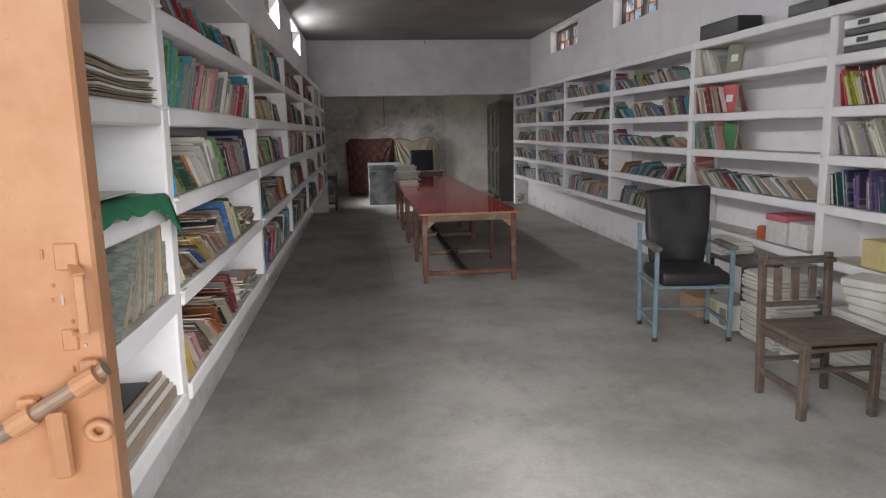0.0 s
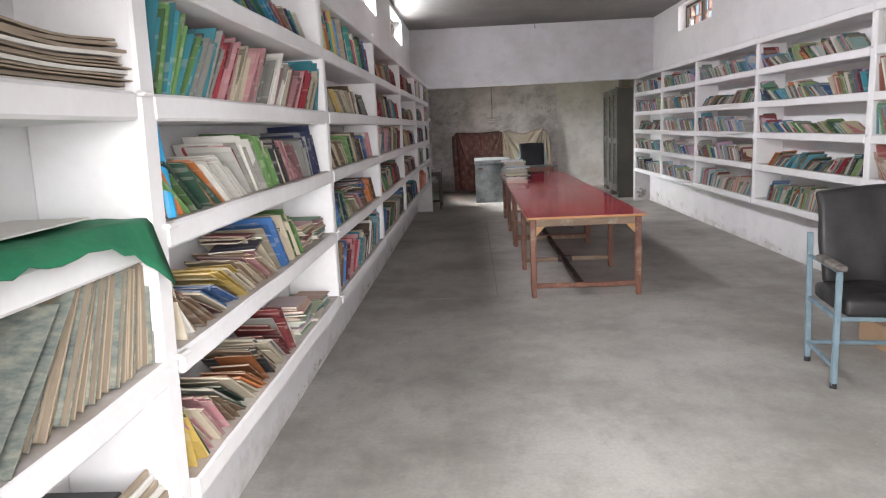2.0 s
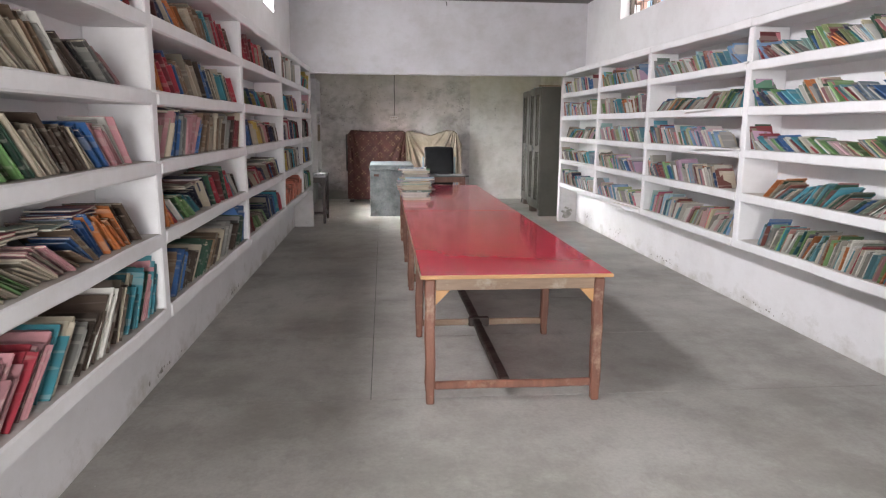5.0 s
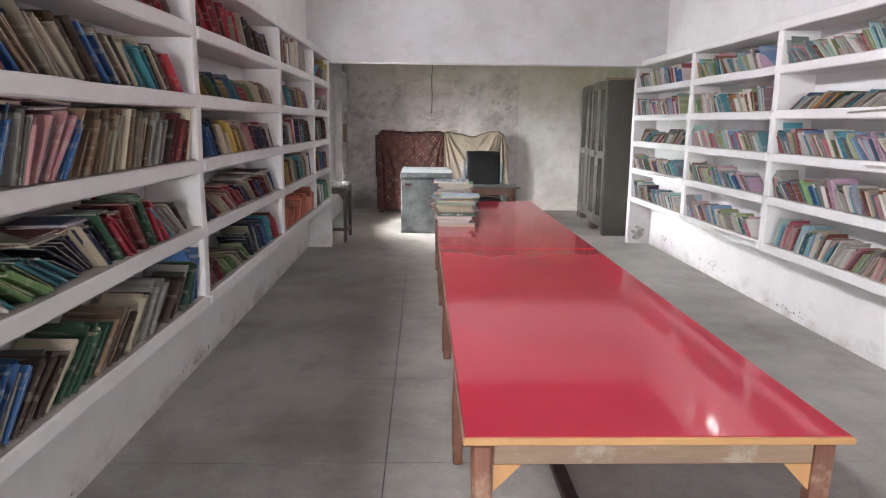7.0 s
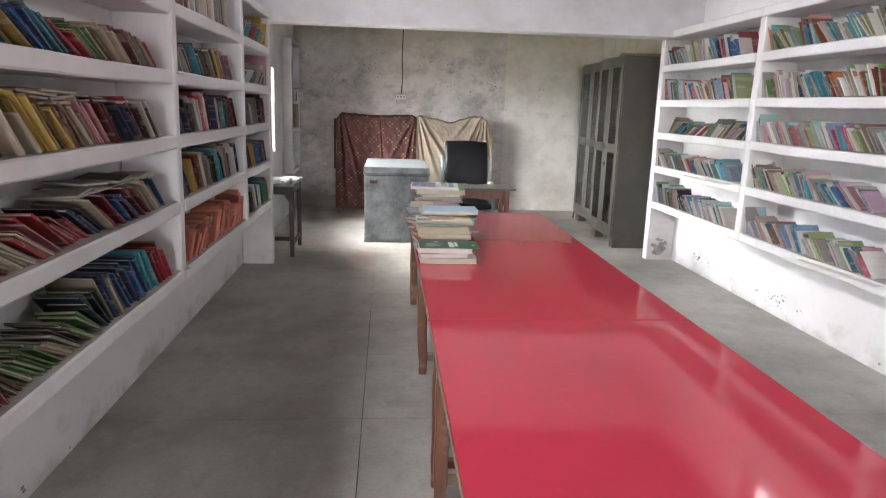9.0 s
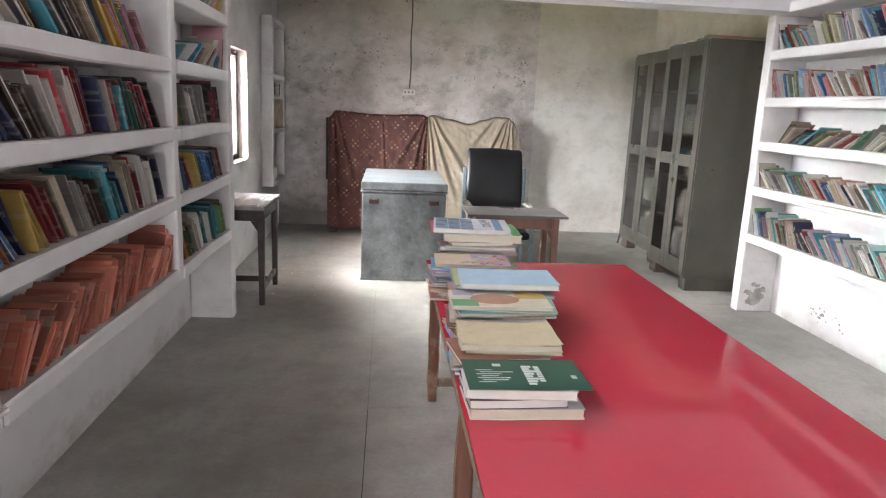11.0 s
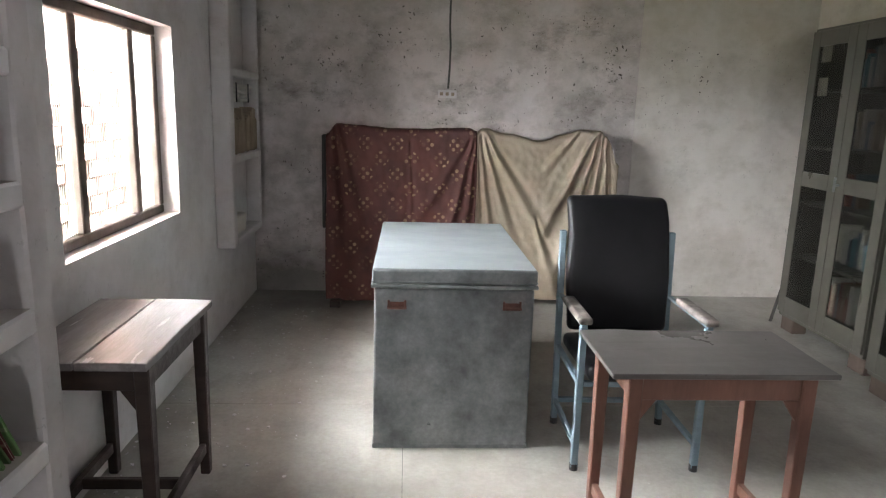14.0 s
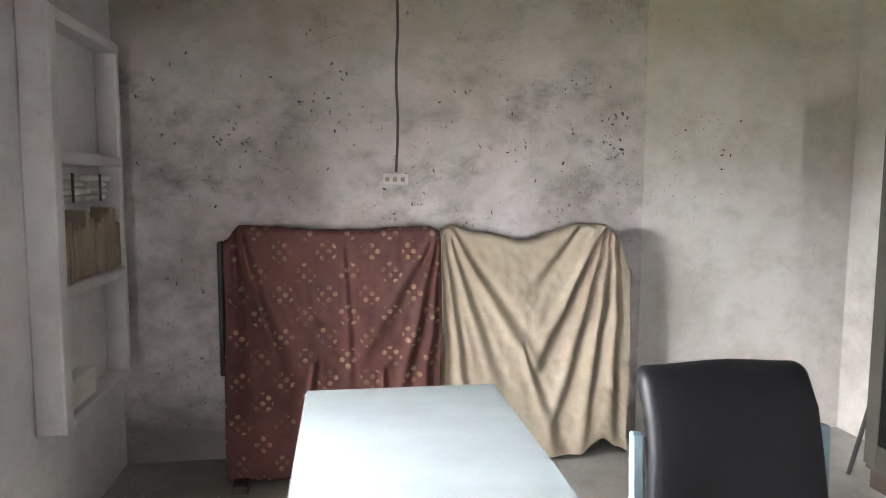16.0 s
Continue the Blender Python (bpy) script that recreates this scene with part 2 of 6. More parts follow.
dust_on_top(M_SHELF, (0.33, 0.27, 0.215), 0.8)
M_UPPER = plaster("grey_whitewash", (0.59, 0.575, 0.60), (0.42, 0.395, 0.385), (0.5, 0.47, 0.45), 0.55, low=-3)
# olive in the next two: outside green light put into the upper wall's colour
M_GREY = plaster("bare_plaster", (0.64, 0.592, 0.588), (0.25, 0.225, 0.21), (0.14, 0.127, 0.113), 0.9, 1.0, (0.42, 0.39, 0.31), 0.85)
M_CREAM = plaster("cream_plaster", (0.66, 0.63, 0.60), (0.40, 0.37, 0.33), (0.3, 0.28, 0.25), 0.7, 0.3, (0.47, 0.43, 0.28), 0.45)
M_CEIL = surface("ceiling_plaster", (0.26, 0.25, 0.24), (0.18, 0.17, 0.165), 0.9, 0.9, 12, 0.7, 0.3)
M_FLOOR = floor_material()
M_LAM = laminate_material()
M_TABLEWOOD = surface("reddish_wood", (0.25, 0.105, 0.068), (0.10, 0.045, 0.032), 0.5, 3, 14, 0.8, 0.35, stretch=(4, 4, 0.6))
worn_through(M_TABLEWOOD, (0.36, 0.25, 0.18), 0.7)
M_APRON = surface("weathered_wood", (0.30, 0.21, 0.145), (0.17, 0.11, 0.075), 0.6, 3, 20, 0.8, 0.35, stretch=(0.6, 4, 4))
worn_through(M_APRON, (0.40, 0.36, 0.30), 0.6)
M_EDGE = surface("pale_wood_edge", (0.50, 0.28, 0.12), (0.32, 0.16, 0.07), 0.5, 3, 25, 0.6, 0.2)
M_DARKWOOD = surface("dark_wood", (0.052, 0.032, 0.026), (0.022, 0.014, 0.012), 0.5, 3, 16, 0.8, 0.35, stretch=(1, 4, 4))
M_CHAIRWOOD = surface("weathered_chair_wood", (0.16, 0.118, 0.092), (0.065, 0.046, 0.037), 0.5, 3, 16, 0.8, 0.35, stretch=(1, 4, 4))
worn_through(M_CHAIRWOOD, (0.24, 0.2, 0.165), 0.5)
M_STOOLTOP = surface("worn_wood_top", (0.33, 0.315, 0.32), (0.16, 0.145, 0.145), 0.2, 3, 18, 0.8, 0.3, stretch=(5, 0.7, 4))
M_DESKTOP = surface("grey_laminate", (0.11, 0.103, 0.1), (0.066, 0.06, 0.057), 0.33, 1.3, 25, 0.5, 0.12)
M_DESKWOOD = surface("brown_wood", (0.18, 0.085, 0.058), (0.095, 0.045, 0.034), 0.5, 3, 18, 0.7, 0.3, stretch=(4, 4, 0.7))
M_ZINC = surface("galvanised_steel", (0.25, 0.265, 0.268), (0.085, 0.095, 0.098), 0.42, 5.0, 48, 0.95, 0.08, metal=0.5)
M_ZINCLID = surface("painted_lid", (0.22, 0.25, 0.263), (0.15, 0.178, 0.19), 0.36, 2.6, 9, 0.55, 0.0, metal=0.1, rough_var=0.05, stretch=(0.8, 1.4, 1))
M_RUST = surface("rusty_iron", (0.13, 0.055, 0.04), (0.05, 0.03, 0.025), 0.6, 12, 60, 0.8, 0.3, metal=0.3)
M_STEEL = surface("grey_steel_paint", (0.092, 0.088, 0.073), (0.055, 0.052, 0.043), 0.38, 1.6, 30, 0.7, 0.06, metal=0.1)
M_DARKSTEEL = surface("dark_steel", (0.06, 0.06, 0.055), (0.03, 0.03, 0.028), 0.6, 3, 25, 0.6, 0.1)
M_GLASS = glass_pane("cabinet_glass", 0.1, (0.36, 0.37, 0.36))
M_REXINE = surface("black_rexine", (0.010, 0.010, 0.012), (0.006, 0.006, 0.007), 0.42, 5, 80, 0.6, 0.12)
M_REXINE.node_tree.nodes["Principled BSDF"].inputs["Specular IOR Level"].default_value = 0.22
M_DUSTY = surface("dusty_black_cloth", (0.026, 0.024, 0.024), (0.012, 0.011, 0.012), 0.52, 5, 60, 0.7, 0.3)
M_BLUEPAINT = surface("blue_enamel", (0.21, 0.30, 0.35), (0.11, 0.15, 0.18), 0.45, 8, 40, 0.7, 0.1)
M_ARM = surface("worn_arm_pad", (0.25, 0.22, 0.2), (0.06, 0.055, 0.05), 0.6, 14, 50, 0.9, 0.3)
M_ORANGE = surface("orange_enamel", (0.76, 0.41, 0.22), (0.52, 0.20, 0.08), 0.33, 5.0, 22, 0.6, 0.1)
M_WORNBOLT = surface("worn_bolt", (0.62, 0.38, 0.25), (0.2, 0.22, 0.2), 0.4, 14, 30, 0.9, 0.1, metal=0.3)
M_PAGES = surface("paper_edges", (0.58, 0.53, 0.44), (0.42, 0.36, 0.27), 0.85, 8, 120, 0.6, 0.3, stretch=(1, 1, 1))
M_PAPER = surface("white_paper", (0.68, 0.66, 0.62), (0.52, 0.49, 0.44), 0.8, 6, 50, 0.5, 0.2)
M_OLDPAPER = surface("brown_paper", (0.34, 0.275, 0.205), (0.2, 0.155, 0.115), 0.85, 5, 30, 0.6, 0.3)
M_COVER = book_cover_material()
M_FLOWER = flower_cloth_material()
M_BEIGE = surface("beige_cloth", (0.36, 0.302, 0.235), (0.265, 0.217, 0.162), 0.85, 3, 60, 0.6, 0.3)
M_GREENCLOTH = surface("green_cloth", (0.02, 0.20, 0.095), (0.012, 0.12, 0.06), 0.8, 6, 60, 0.6, 0.3)
M_BRICK = surface("sunlit_brick", (0.32, 0.20, 0.165), (0.2, 0.125, 0.1), 0.85, 5, 40, 0.6, 0.4)
M_FRAME = surface("old_window_wood", (0.10, 0.075, 0.06), (0.05, 0.04, 0.035), 0.7, 5, 30, 0.7, 0.3)
M_WIRE = plain("wire", (0.3, 0.29, 0.27), 0.5, 0.6)
M_BLACK = plain("black_plastic", (0.02, 0.02, 0.022), 0.4)
M_WHITEPL = plain("white_plastic", (0.7, 0.7, 0.68), 0.4)
M_GROUND = surface("dusty_ground", (0.30, 0.26, 0.2), (0.2, 0.17, 0.13), 0.95, 0.6, 8, 0.6, 0.4)
M_LEAF = surface("leaves", (0.09, 0.13, 0.04), (0.05, 0.08, 0.025), 0.6, 4, 20, 0.6, 0.1)
M_PINK = plain("pink_card", (0.62, 0.16, 0.2), 0.6)
M_YELLOW = plain("yellow_card", (0.6, 0.5, 0.25), 0.6)
M_ORANGEPL = plain("orange_plastic", (0.5, 0.12, 0.05), 0.4)
M_CARD = surface("cardboard", (0.40, 0.27, 0.17), (0.28, 0.18, 0.11), 0.8, 4, 40, 0.5, 0.2)
M_MARBLED = surface("marbled_cover", (0.30, 0.30, 0.24), (0.05, 0.075, 0.085), 0.7, 16, 30, 0.95, 0.1, stretch=(1, 1, 2.2))
M_WAX = plain("pale_brick", (0.11, 0.08, 0.065), 0.8)


# ---- builders ----
def block(bm, lo, hi, bevel=0.0, seg=1):
    """A box between two corners, its edges rounded by bevel."""
    c = [(a + b) / 2 for a, b in zip(lo, hi)]
    s = [abs(b - a) for a, b in zip(lo, hi)]
    vs = bmesh.ops.create_cube(bm, size=1, matrix=Matrix.Translation(c) @ Matrix.Diagonal((*s, 1)))["verts"]
    if bevel:
        es = list({e for v in vs for e in v.link_edges})
        bmesh.ops.bevel(bm, geom=es, offset=min(bevel, min(s) * 0.45), segments=seg, profile=0.5, affect="EDGES")
    return bm


def beam(bm, a, b, w, h, bevel=0.0):
    """A bar of w by h from point a to point b."""
    a, b = Vector(a), Vector(b)
    d = b - a
    q = d.to_track_quat("Z", "Y").to_matrix().to_4x4()
    vs = bmesh.ops.create_cube(bm, size=1, matrix=Matrix.Translation((a + b) / 2) @ q @ Matrix.Diagonal((w, h, d.length, 1)))["verts"]
    if bevel:
        es = list({e for v in vs for e in v.link_edges})
        bmesh.ops.bevel(bm, geom=es, offset=bevel, segments=1, profile=0.5, affect="EDGES")
    return bm


def rod(bm, a, b, r, sides=10, r2=None):
    a, b = Vector(a), Vector(b)
    d = b - a
    q = d.to_track_quat("Z", "Y").to_matrix().to_4x4()
    bmesh.ops.create_cone(bm, cap_ends=True, segments=sides, radius1=r, radius2=r if r2 is None else r2, depth=d.length,
                          matrix=Matrix.Translation((a + b) / 2) @ q)
    return bm


def part(name, bm, material, parent=None, label="", smooth=False):
    me = bpy.data.meshes.new(name)
    bm.to_mesh(me)
    bm.free()
    me.materials.append(material)
    if smooth:
        for p in me.polygons:
            p.use_smooth = True
    ob = new(name, me)
    if parent:
        ob.parent = parent
    if label:
        ob["label"] = label
    return ob


def cube(name, lo, hi, material, parent=None, label="", bevel=0.0, seg=1):
    return part(name, block(bmesh.new(), lo, hi, bevel, seg), material, parent, label, smooth=False)


def thing(name, label, category, group="", m=None):
    ob = new(name)
    if m:
        ob.matrix_basis = m
    return tagged(ob, label, category, group)


def setting(ob, label, category="structure"):
    return tagged(ob, label, category, "", "structure")


def slab(name, lo, hi, material, label, bevel=0.0):
    return setting(cube(name, lo, hi, material, None, "", bevel), label, name.split("_")[0])

# ---- the room ----
XL, XR = -0.81, 3.56          # faces of the side walls
XF = 3.70                     # face of the east wall in the far part
Y0, Y1 = 1.28, 17.52          # faces of the end walls
YB0, YB1 = 13.95, 14.2        # the beam between the two parts of the room
ZC = 3.28                     # ceiling of the main part
ZC2 = 3.28
TW = 0.26                     # wall thickness
HOOK = (1.45, 3.25)           # on the beam: x, z


def wall_with_openings(name, x0, x1, y0, y1, z1, holes, material, label):
    """A side wall from y0 to y1 with rectangular holes (ya, yb, za, zb)."""
    bm = bmesh.new()
    ys = sorted({y0, y1, *[h[0] for h in holes], *[h[1] for h in holes]})
    for a, b in zip(ys, ys[1:]):
        cut = [h for h in holes if h[0] <= a + 1e-6 and h[1] >= b - 1e-6]
        z = 0.0
        for h in sorted(cut, key=lambda q: q[2]):
            block(bm, (x0, a, z), (x1, b, h[2]))
            z = h[3]
        block(bm, (x0, a, z), (x1, b, z1))
    bmesh.ops.remove_doubles(bm, verts=bm.verts, dist=1e-5)
    return setting(part(name, bm, material), label, "wall")


HIGH = [(8.07, 9.47, 2.84, 3.22), (10.98, 12.5, 2.84, 3.22)]
WIN = (14.46, 15.73, 0.925, 1.9)
# the two openings listed after HIGH are out of view, added to let light in
wall_with_openings("wall_west", XL - TW, XL, 0.9, YB1, ZC + 0.1, HIGH + [(2.3, 3.7, 2.84, 3.22), (5.2, 6.6, 2.84, 3.22)], M_WHITE, "whitewashed plaster wall with high window openings")
wall_with_openings("wall_west_far", XL - TW, XL, YB1, Y1 + TW, ZC2 + 0.1, [WIN], M_DULL, "dull whitewashed wall around the barred window")
wall_with_openings("wall_east", XR, XR + TW, 0.9, YB1, ZC + 0.1, HIGH, M_WHITE, "whitewashed plaster wall with high window openings")
wall_with_openings("wall_east_far", XF, XF + TW, YB1, Y1 + TW, ZC + 0.1, [], M_CREAM, "cream plaster wall behind the steel cupboards")
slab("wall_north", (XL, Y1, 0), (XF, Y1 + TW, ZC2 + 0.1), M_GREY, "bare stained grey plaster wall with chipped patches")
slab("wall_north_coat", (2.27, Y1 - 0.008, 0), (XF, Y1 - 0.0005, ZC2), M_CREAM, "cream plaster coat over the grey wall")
slab("beam", (XL, YB0, 2.235), (XR, YB1, ZC), M_UPPER, "whitewashed wall above the wide opening")
slab("ceiling", (XL - TW, 0.9, ZC), (XF + TW, Y1 + TW, ZC + 0.14), M_CEIL, "grey unpainted cement ceiling")
# iron hook left in the wall above the opening
bm = bmesh.new()
rod(bm, (HOOK[0], YB0 - 0.03, HOOK[1]), (HOOK[0], YB0 + 0.01, HOOK[1] + 0.01), 0.008, 8)
rod(bm, (HOOK[0], YB0 - 0.03, HOOK[1]), (HOOK[0] + 0.004, YB0 - 0.032, HOOK[1] - 0.05), 0.007, 8)
tagged(part("hook", bm, M_DARKSTEEL), "rusty iron hook in the whitewashed wall", "hook")
# front wall with the doorway
DX0, DX1 = -0.74, 0.98
bm = bmesh.new()
block(bm, (XL, 0.98, 0), (DX0, Y0, 2.15))
block(bm, (DX1, 0.98, 0), (XR, Y0, 2.15))
block(bm, (XL, 0.98, 2.15), (XR, Y0, ZC))
setting(part("wall_south", bm, M_WHITE), "whitewashed front wall around the doorway", "wall")
slab("ground", (-60, -60, -0.3), (60, 60, -0.12), M_GROUND, "dusty bare ground outside the building")
slab("porch", (-2.2, -2.5, -0.12), (4.6, 0.978, -0.004), M_FLOOR, "grey cement porch in front of the doorway")

# cement floor cast in bays with thin joints between them
under = slab("floor", (XL, 0.98, -0.1), (XF, Y1, -0.012), M_DARKSTEEL, "grey trowelled cement floor with thin joints")
XJ = 0.432
ycuts = [0.98, 7.2, 8.32, 9.35, 10.45, 11.32, 12.33, 13.35, 14.3, 15.3, 16.3, Y1]
for a, b in zip(ycuts, ycuts[1:]):
    xe = XF if a > YB1 else XR
    for x0, x1 in (((XL, XJ), (XJ, xe)) if a > 5 else ((XL, XR),)):
        g = 0.0022 if a < 12 else 0.001
        cube("floor_bay", (x0 + (g if x0 > XL else 0), a + g, -0.0119), (x1 - (g if x1 < xe else 0), b - g, 0.0), M_FLOOR, under)

# ---- window joinery ----
def jaali(name, x0, x1, y0, y1, z0, z1, row, step, brick_w, label):
    """A screen of bricks laid with gaps, row over row."""
    ob = thing(name, label, "brick screen")
    ob["kind"] = "structure"
    me = None
    k = 0
    z = z0
    while z < z1 - 0.01:
        top = min(z + row, z1)
        y = y0 - (step / 2 if k % 2 else 0)
        while y < y1:
            a, b = max(y, y0), min(y + brick_w, y1)
            if b - a > 0.012:
                cube("brick", (x0, a, z + 0.004), (x1, b, top - 0.0092), M_BRICK, ob)
            y += step
        if k:
            cube("brick_course", (x0, y0, z - 0.0091), (x1, y1, z + 0.0039), M_BRICK, ob)
        k += 1
        z += row


jaali("window_1_screen", XL - 0.25, XL - 0.205, WIN[0], WIN[1], WIN[2], WIN[3], 0.081, 0.185, 0.045, "brick lattice screen in the window opening")
w = thing("window_1", "old wooden window frame with thin upright bars", "window")
w["kind"] = "structure"
fx0, fx1 = XL - 0.145, XL - 0.085
for a, b in ((WIN[0], WIN[0] + 0.05), (14.81, 14.87), (15.385, 15.44), (WIN[1] - 0.05, WIN[1])):
    cube("window_frame", (fx0, a, WIN[2] + 0.045), (fx1, b, WIN[3] - 0.05), M_FRAME, w, "", 0.006)
cube("window_frame", (fx0, WIN[0], WIN[3] - 0.05), (fx1, WIN[1], WIN[3]), M_FRAME, w, "", 0.006)
cube("window_frame", (fx0, WIN[0], WIN[2]), (fx1, WIN[1], WIN[2] + 0.045), M_FRAME, w, "", 0.006)
y = WIN[0] + 0.07
bar = None
while y < WIN[1] - 0.05:
    bm = rod(bmesh.new(), (fx0 + 0.03, 0, WIN[2] + 0.04), (fx0 + 0.03, 0, WIN[3] - 0.05), 0.0016, 5)
    if bar is None:
        bar = part("wire", bm, M_WIRE, w)
        bar.location.y = y
    else:
        bm.free()
        o = new("wire", bar.data)
        o.parent, o.location.y = w, y
    y += 0.0165


def high_window(x_in, side, y0, y1, number):
    """A small high window: frame, rods and rough bricks behind."""
    w = thing("window_%d" % number, "small high window with a wooden frame and rods", "window")
    w["kind"] = "structure"
    s = side
    xa, xb = sorted((x_in + s * 0.12, x_in + s * 0.17))
    for a, b in ((y0, y0 + 0.045), (y1 - 0.045, y1), ((y0 + y1) / 2 - 0.02, (y0 + y1) / 2 + 0.02)):
        cube("window_frame", (xa, a, 2.84), (xb, b, 3.22), M_FRAME, w, "", 0.004)
    for za, zb in ((2.84, 2.88), (3.18, 3.22)):
        cube("window_frame", (xa + 0.001, y0, za), (xb - 0.001, y1, zb), M_FRAME, w, "", 0.004)
    for i in range(6):
        yy = y0 + (i + 0.7) * (y1 - y0) / 6.4
        part("rod", rod(bmesh.new(), ((xa + xb) / 2, yy, 2.85), ((xa + xb) / 2, yy, 3.2), 0.006, 6), M_FRAME, w)


high_window(XL, -1, 8.07, 9.47, 2)
high_window(XL, -1, 10.98, 12.5, 3)
# 6 and 7 are never in view; they fill the openings added for light
high_window(XL, -1, 5.2, 6.6, 6)
high_window(XL, -1, 2.3, 3.7, 7)
high_window(XR, 1, 8.07, 9.47, 4)
high_window(XR, 1, 10.98, 12.5, 5)
jaali("window_4_screen", XR + 0.18, XR + 0.25, 8.07, 9.47, 2.84, 3.22, 0.19, 0.42, 0.05, "rough brick lattice in the high window")
jaali("window_5_screen", XR + 0.18, XR + 0.25, 10.98, 12.5, 2.84, 3.22, 0.19, 0.42, 0.05, "rough brick lattice in the high window")

# ---- masonry shelves ----
ZB = [0.59, 0.955, 1.29, 1.61, 1.945, 2.265]     # middles of the boards
BT = 0.034                                        # half a board's thickness
LDIV = [1.33, 2.87, 4.95, 6.93, 8.95, 10.95, 12.6]
LEND = (13.72, 13.825)
RDIV = [2.75, 4.69, 6.62, 8.72, 10.68, 12.35]
REND = (14.12, 14.22)
FL, FR = -0.525, 3.272                            # front faces


def rough_block(lo, hi, cuts, seed):
    """A plastered bar whose faces and edges wander a few millimetres."""
    bm = bmesh.new()
    block(bm, lo, hi, 0.008, 1)
    long_axis = max(range(3), key=lambda i: hi[i] - lo[i])
    n = Vector((0, 0, 0))
    n[long_axis] = 1
    for i in range(1, cuts):
        at = Vector(lo)
        at[long_axis] = lo[long_axis] + (hi[long_axis] - lo[long_axis]) * i / cuts
        bmesh.ops.bisect_plane(bm, geom=bm.verts[:] + bm.edges[:] + bm.faces[:], plane_co=at, plane_no=n)
    for v in bm.verts:
        d = noise.noise_vector(v.co * 2.3 + Vector((seed, 0, 0))) * 0.007
        d[long_axis] = 0
        v.co += d
    return bm


def shelf_unit(name, label, xf, xw, divs, end, first):
    ob = thing(name, label, "shelving")
    ob["kind"] = "structure"
    lo_x, hi_x = min(xf, xw), max(xf, xw)
    s = 1 if xf > xw else -1
    k = 0
    ys = divs + [(end[0] + end[1]) / 2]
    for i, d in enumerate(divs):
        k += 1
        bm = rough_block((lo_x, d - 0.04, ZB[0] - BT), (hi_x, d + 0.04, ZB[-1] - BT), 8, k * 3.1)
        if d == 2.87:      # built out of plumb
            for v in bm.verts:
                v.co.y += 0.05 * (v.co.z - 1.31)
        part("divider", bm, M_SHELF, ob)
    part("end_pier", rough_block((lo_x, end[0], 0), (hi_x, end[1], ZB[-1] - BT), 10, 91 + s), M_DULL, ob, "end pier with flaking plaster at its foot")
    for i, z in enumerate(ZB):
        last = i == len(ZB) - 1
        for a, b in zip(ys, ys[1:]):
            k += 1
            ya, yb = (a + 0.04, b - 0.04) if not last else (a, b)
            if not last and b == ys[-1]:
                yb = end[0]
            if last and b == ys[-1]:
                yb = end[1]
            x0, x1 = (lo_x, hi_x + 0.004) if s > 0 else (lo_x - 0.004, hi_x)
            part("shelf_board", rough_block((x0, ya, z - BT), (x1, yb, z + BT), 9, k * 1.7), M_SHELF, ob)
    # lumps of mortar left where boards meet dividers
    lumps = random.Random(int(xf * 100))
    for d in divs[1:]:
        for z in ZB[:-1]:
            if lumps.random() < 0.45:
                y = d + lumps.uniform(-0.03, 0.03)
                bm = rough_block((min(xf, xf + s * 0.024), y - lumps.uniform(0.015, 0.04), z + BT - 0.012), (max(xf, xf + s * 0.024), y + lumps.uniform(0.015, 0.04), z + BT + 0.002), 4, y + z)
                part("mortar_lump", bm, M_SHELF, ob)
    return ob


shelf_unit("shelf_wall_west", "white-painted masonry shelves built along the wall", FL, XL, LDIV, LEND, 0)
shelf_unit("shelf_wall_east", "white-painted masonry shelves built along the wall", FR, XR, [1.33] + RDIV, REND, 0)

# corner shelf in the far part
cs = thing("corner_shelf", "narrow whitewashed masonry corner shelf", "shelving")
cs["kind"] = "structure"
CX = -0.69
part("side_panel", rough_block((XL, 16.40, 0.58), (CX, 16.49, 2.31), 8, 5), M_DULL, cs)
part("side_panel", rough_block((XL, 17.25, 0.58), (CX - 0.012, 17.30, 2.31), 8, 6), M_DULL, cs)
for z in (0.58, 1.13, 1.69, 2.26):
    part("shelf_board", rough_block((XL, 16.49, z), (CX, 17.25, z + 0.05), 6, z * 7), M_DULL, cs)


M_DAMP = surface("damp_plaster", (0.42, 0.40, 0.37), (0.17, 0.16, 0.145), 0.9, 14, 60, 0.9, 0.5)


def flaked_paint(label, origin, u, v, w, h, count, smallest, largest, seed):
    """A ragged cluster of chips where the paint has come off, 2 mm proud of the wall."""
    rnd = random.Random(seed)
    bm = bmesh.new()
    o, u, v = Vector(origin), Vector(u), Vector(v)
    out = u.cross(v)
    for k in range(count):
        a, r = rnd.uniform(0, 6.28), rnd.random() ** 1.1
        c = o + u * (w * 0.5 * r * math.cos(a) * rnd.uniform(0.6, 1.3)) + v * max(-h * 0.45, h * 0.5 * r * math.sin(a)) + out * (0.0002 * k / count)
        s = rnd.uniform(smallest, largest) * (1.1 - 0.6 * r)
        ring = []
        for q in range(11):
            b = 2 * math.pi * q / 11
            ring.append(bm.verts.new(c + (u * math.cos(b) * rnd.uniform(0.8, 1.5) + v * math.sin(b) * rnd.uniform(0.5, 1.1)) * s))
        bm.faces.new(ring)
    ob = part("flaked_paint", bm, M_DAMP)
    return setting(ob, label, "damp patch")


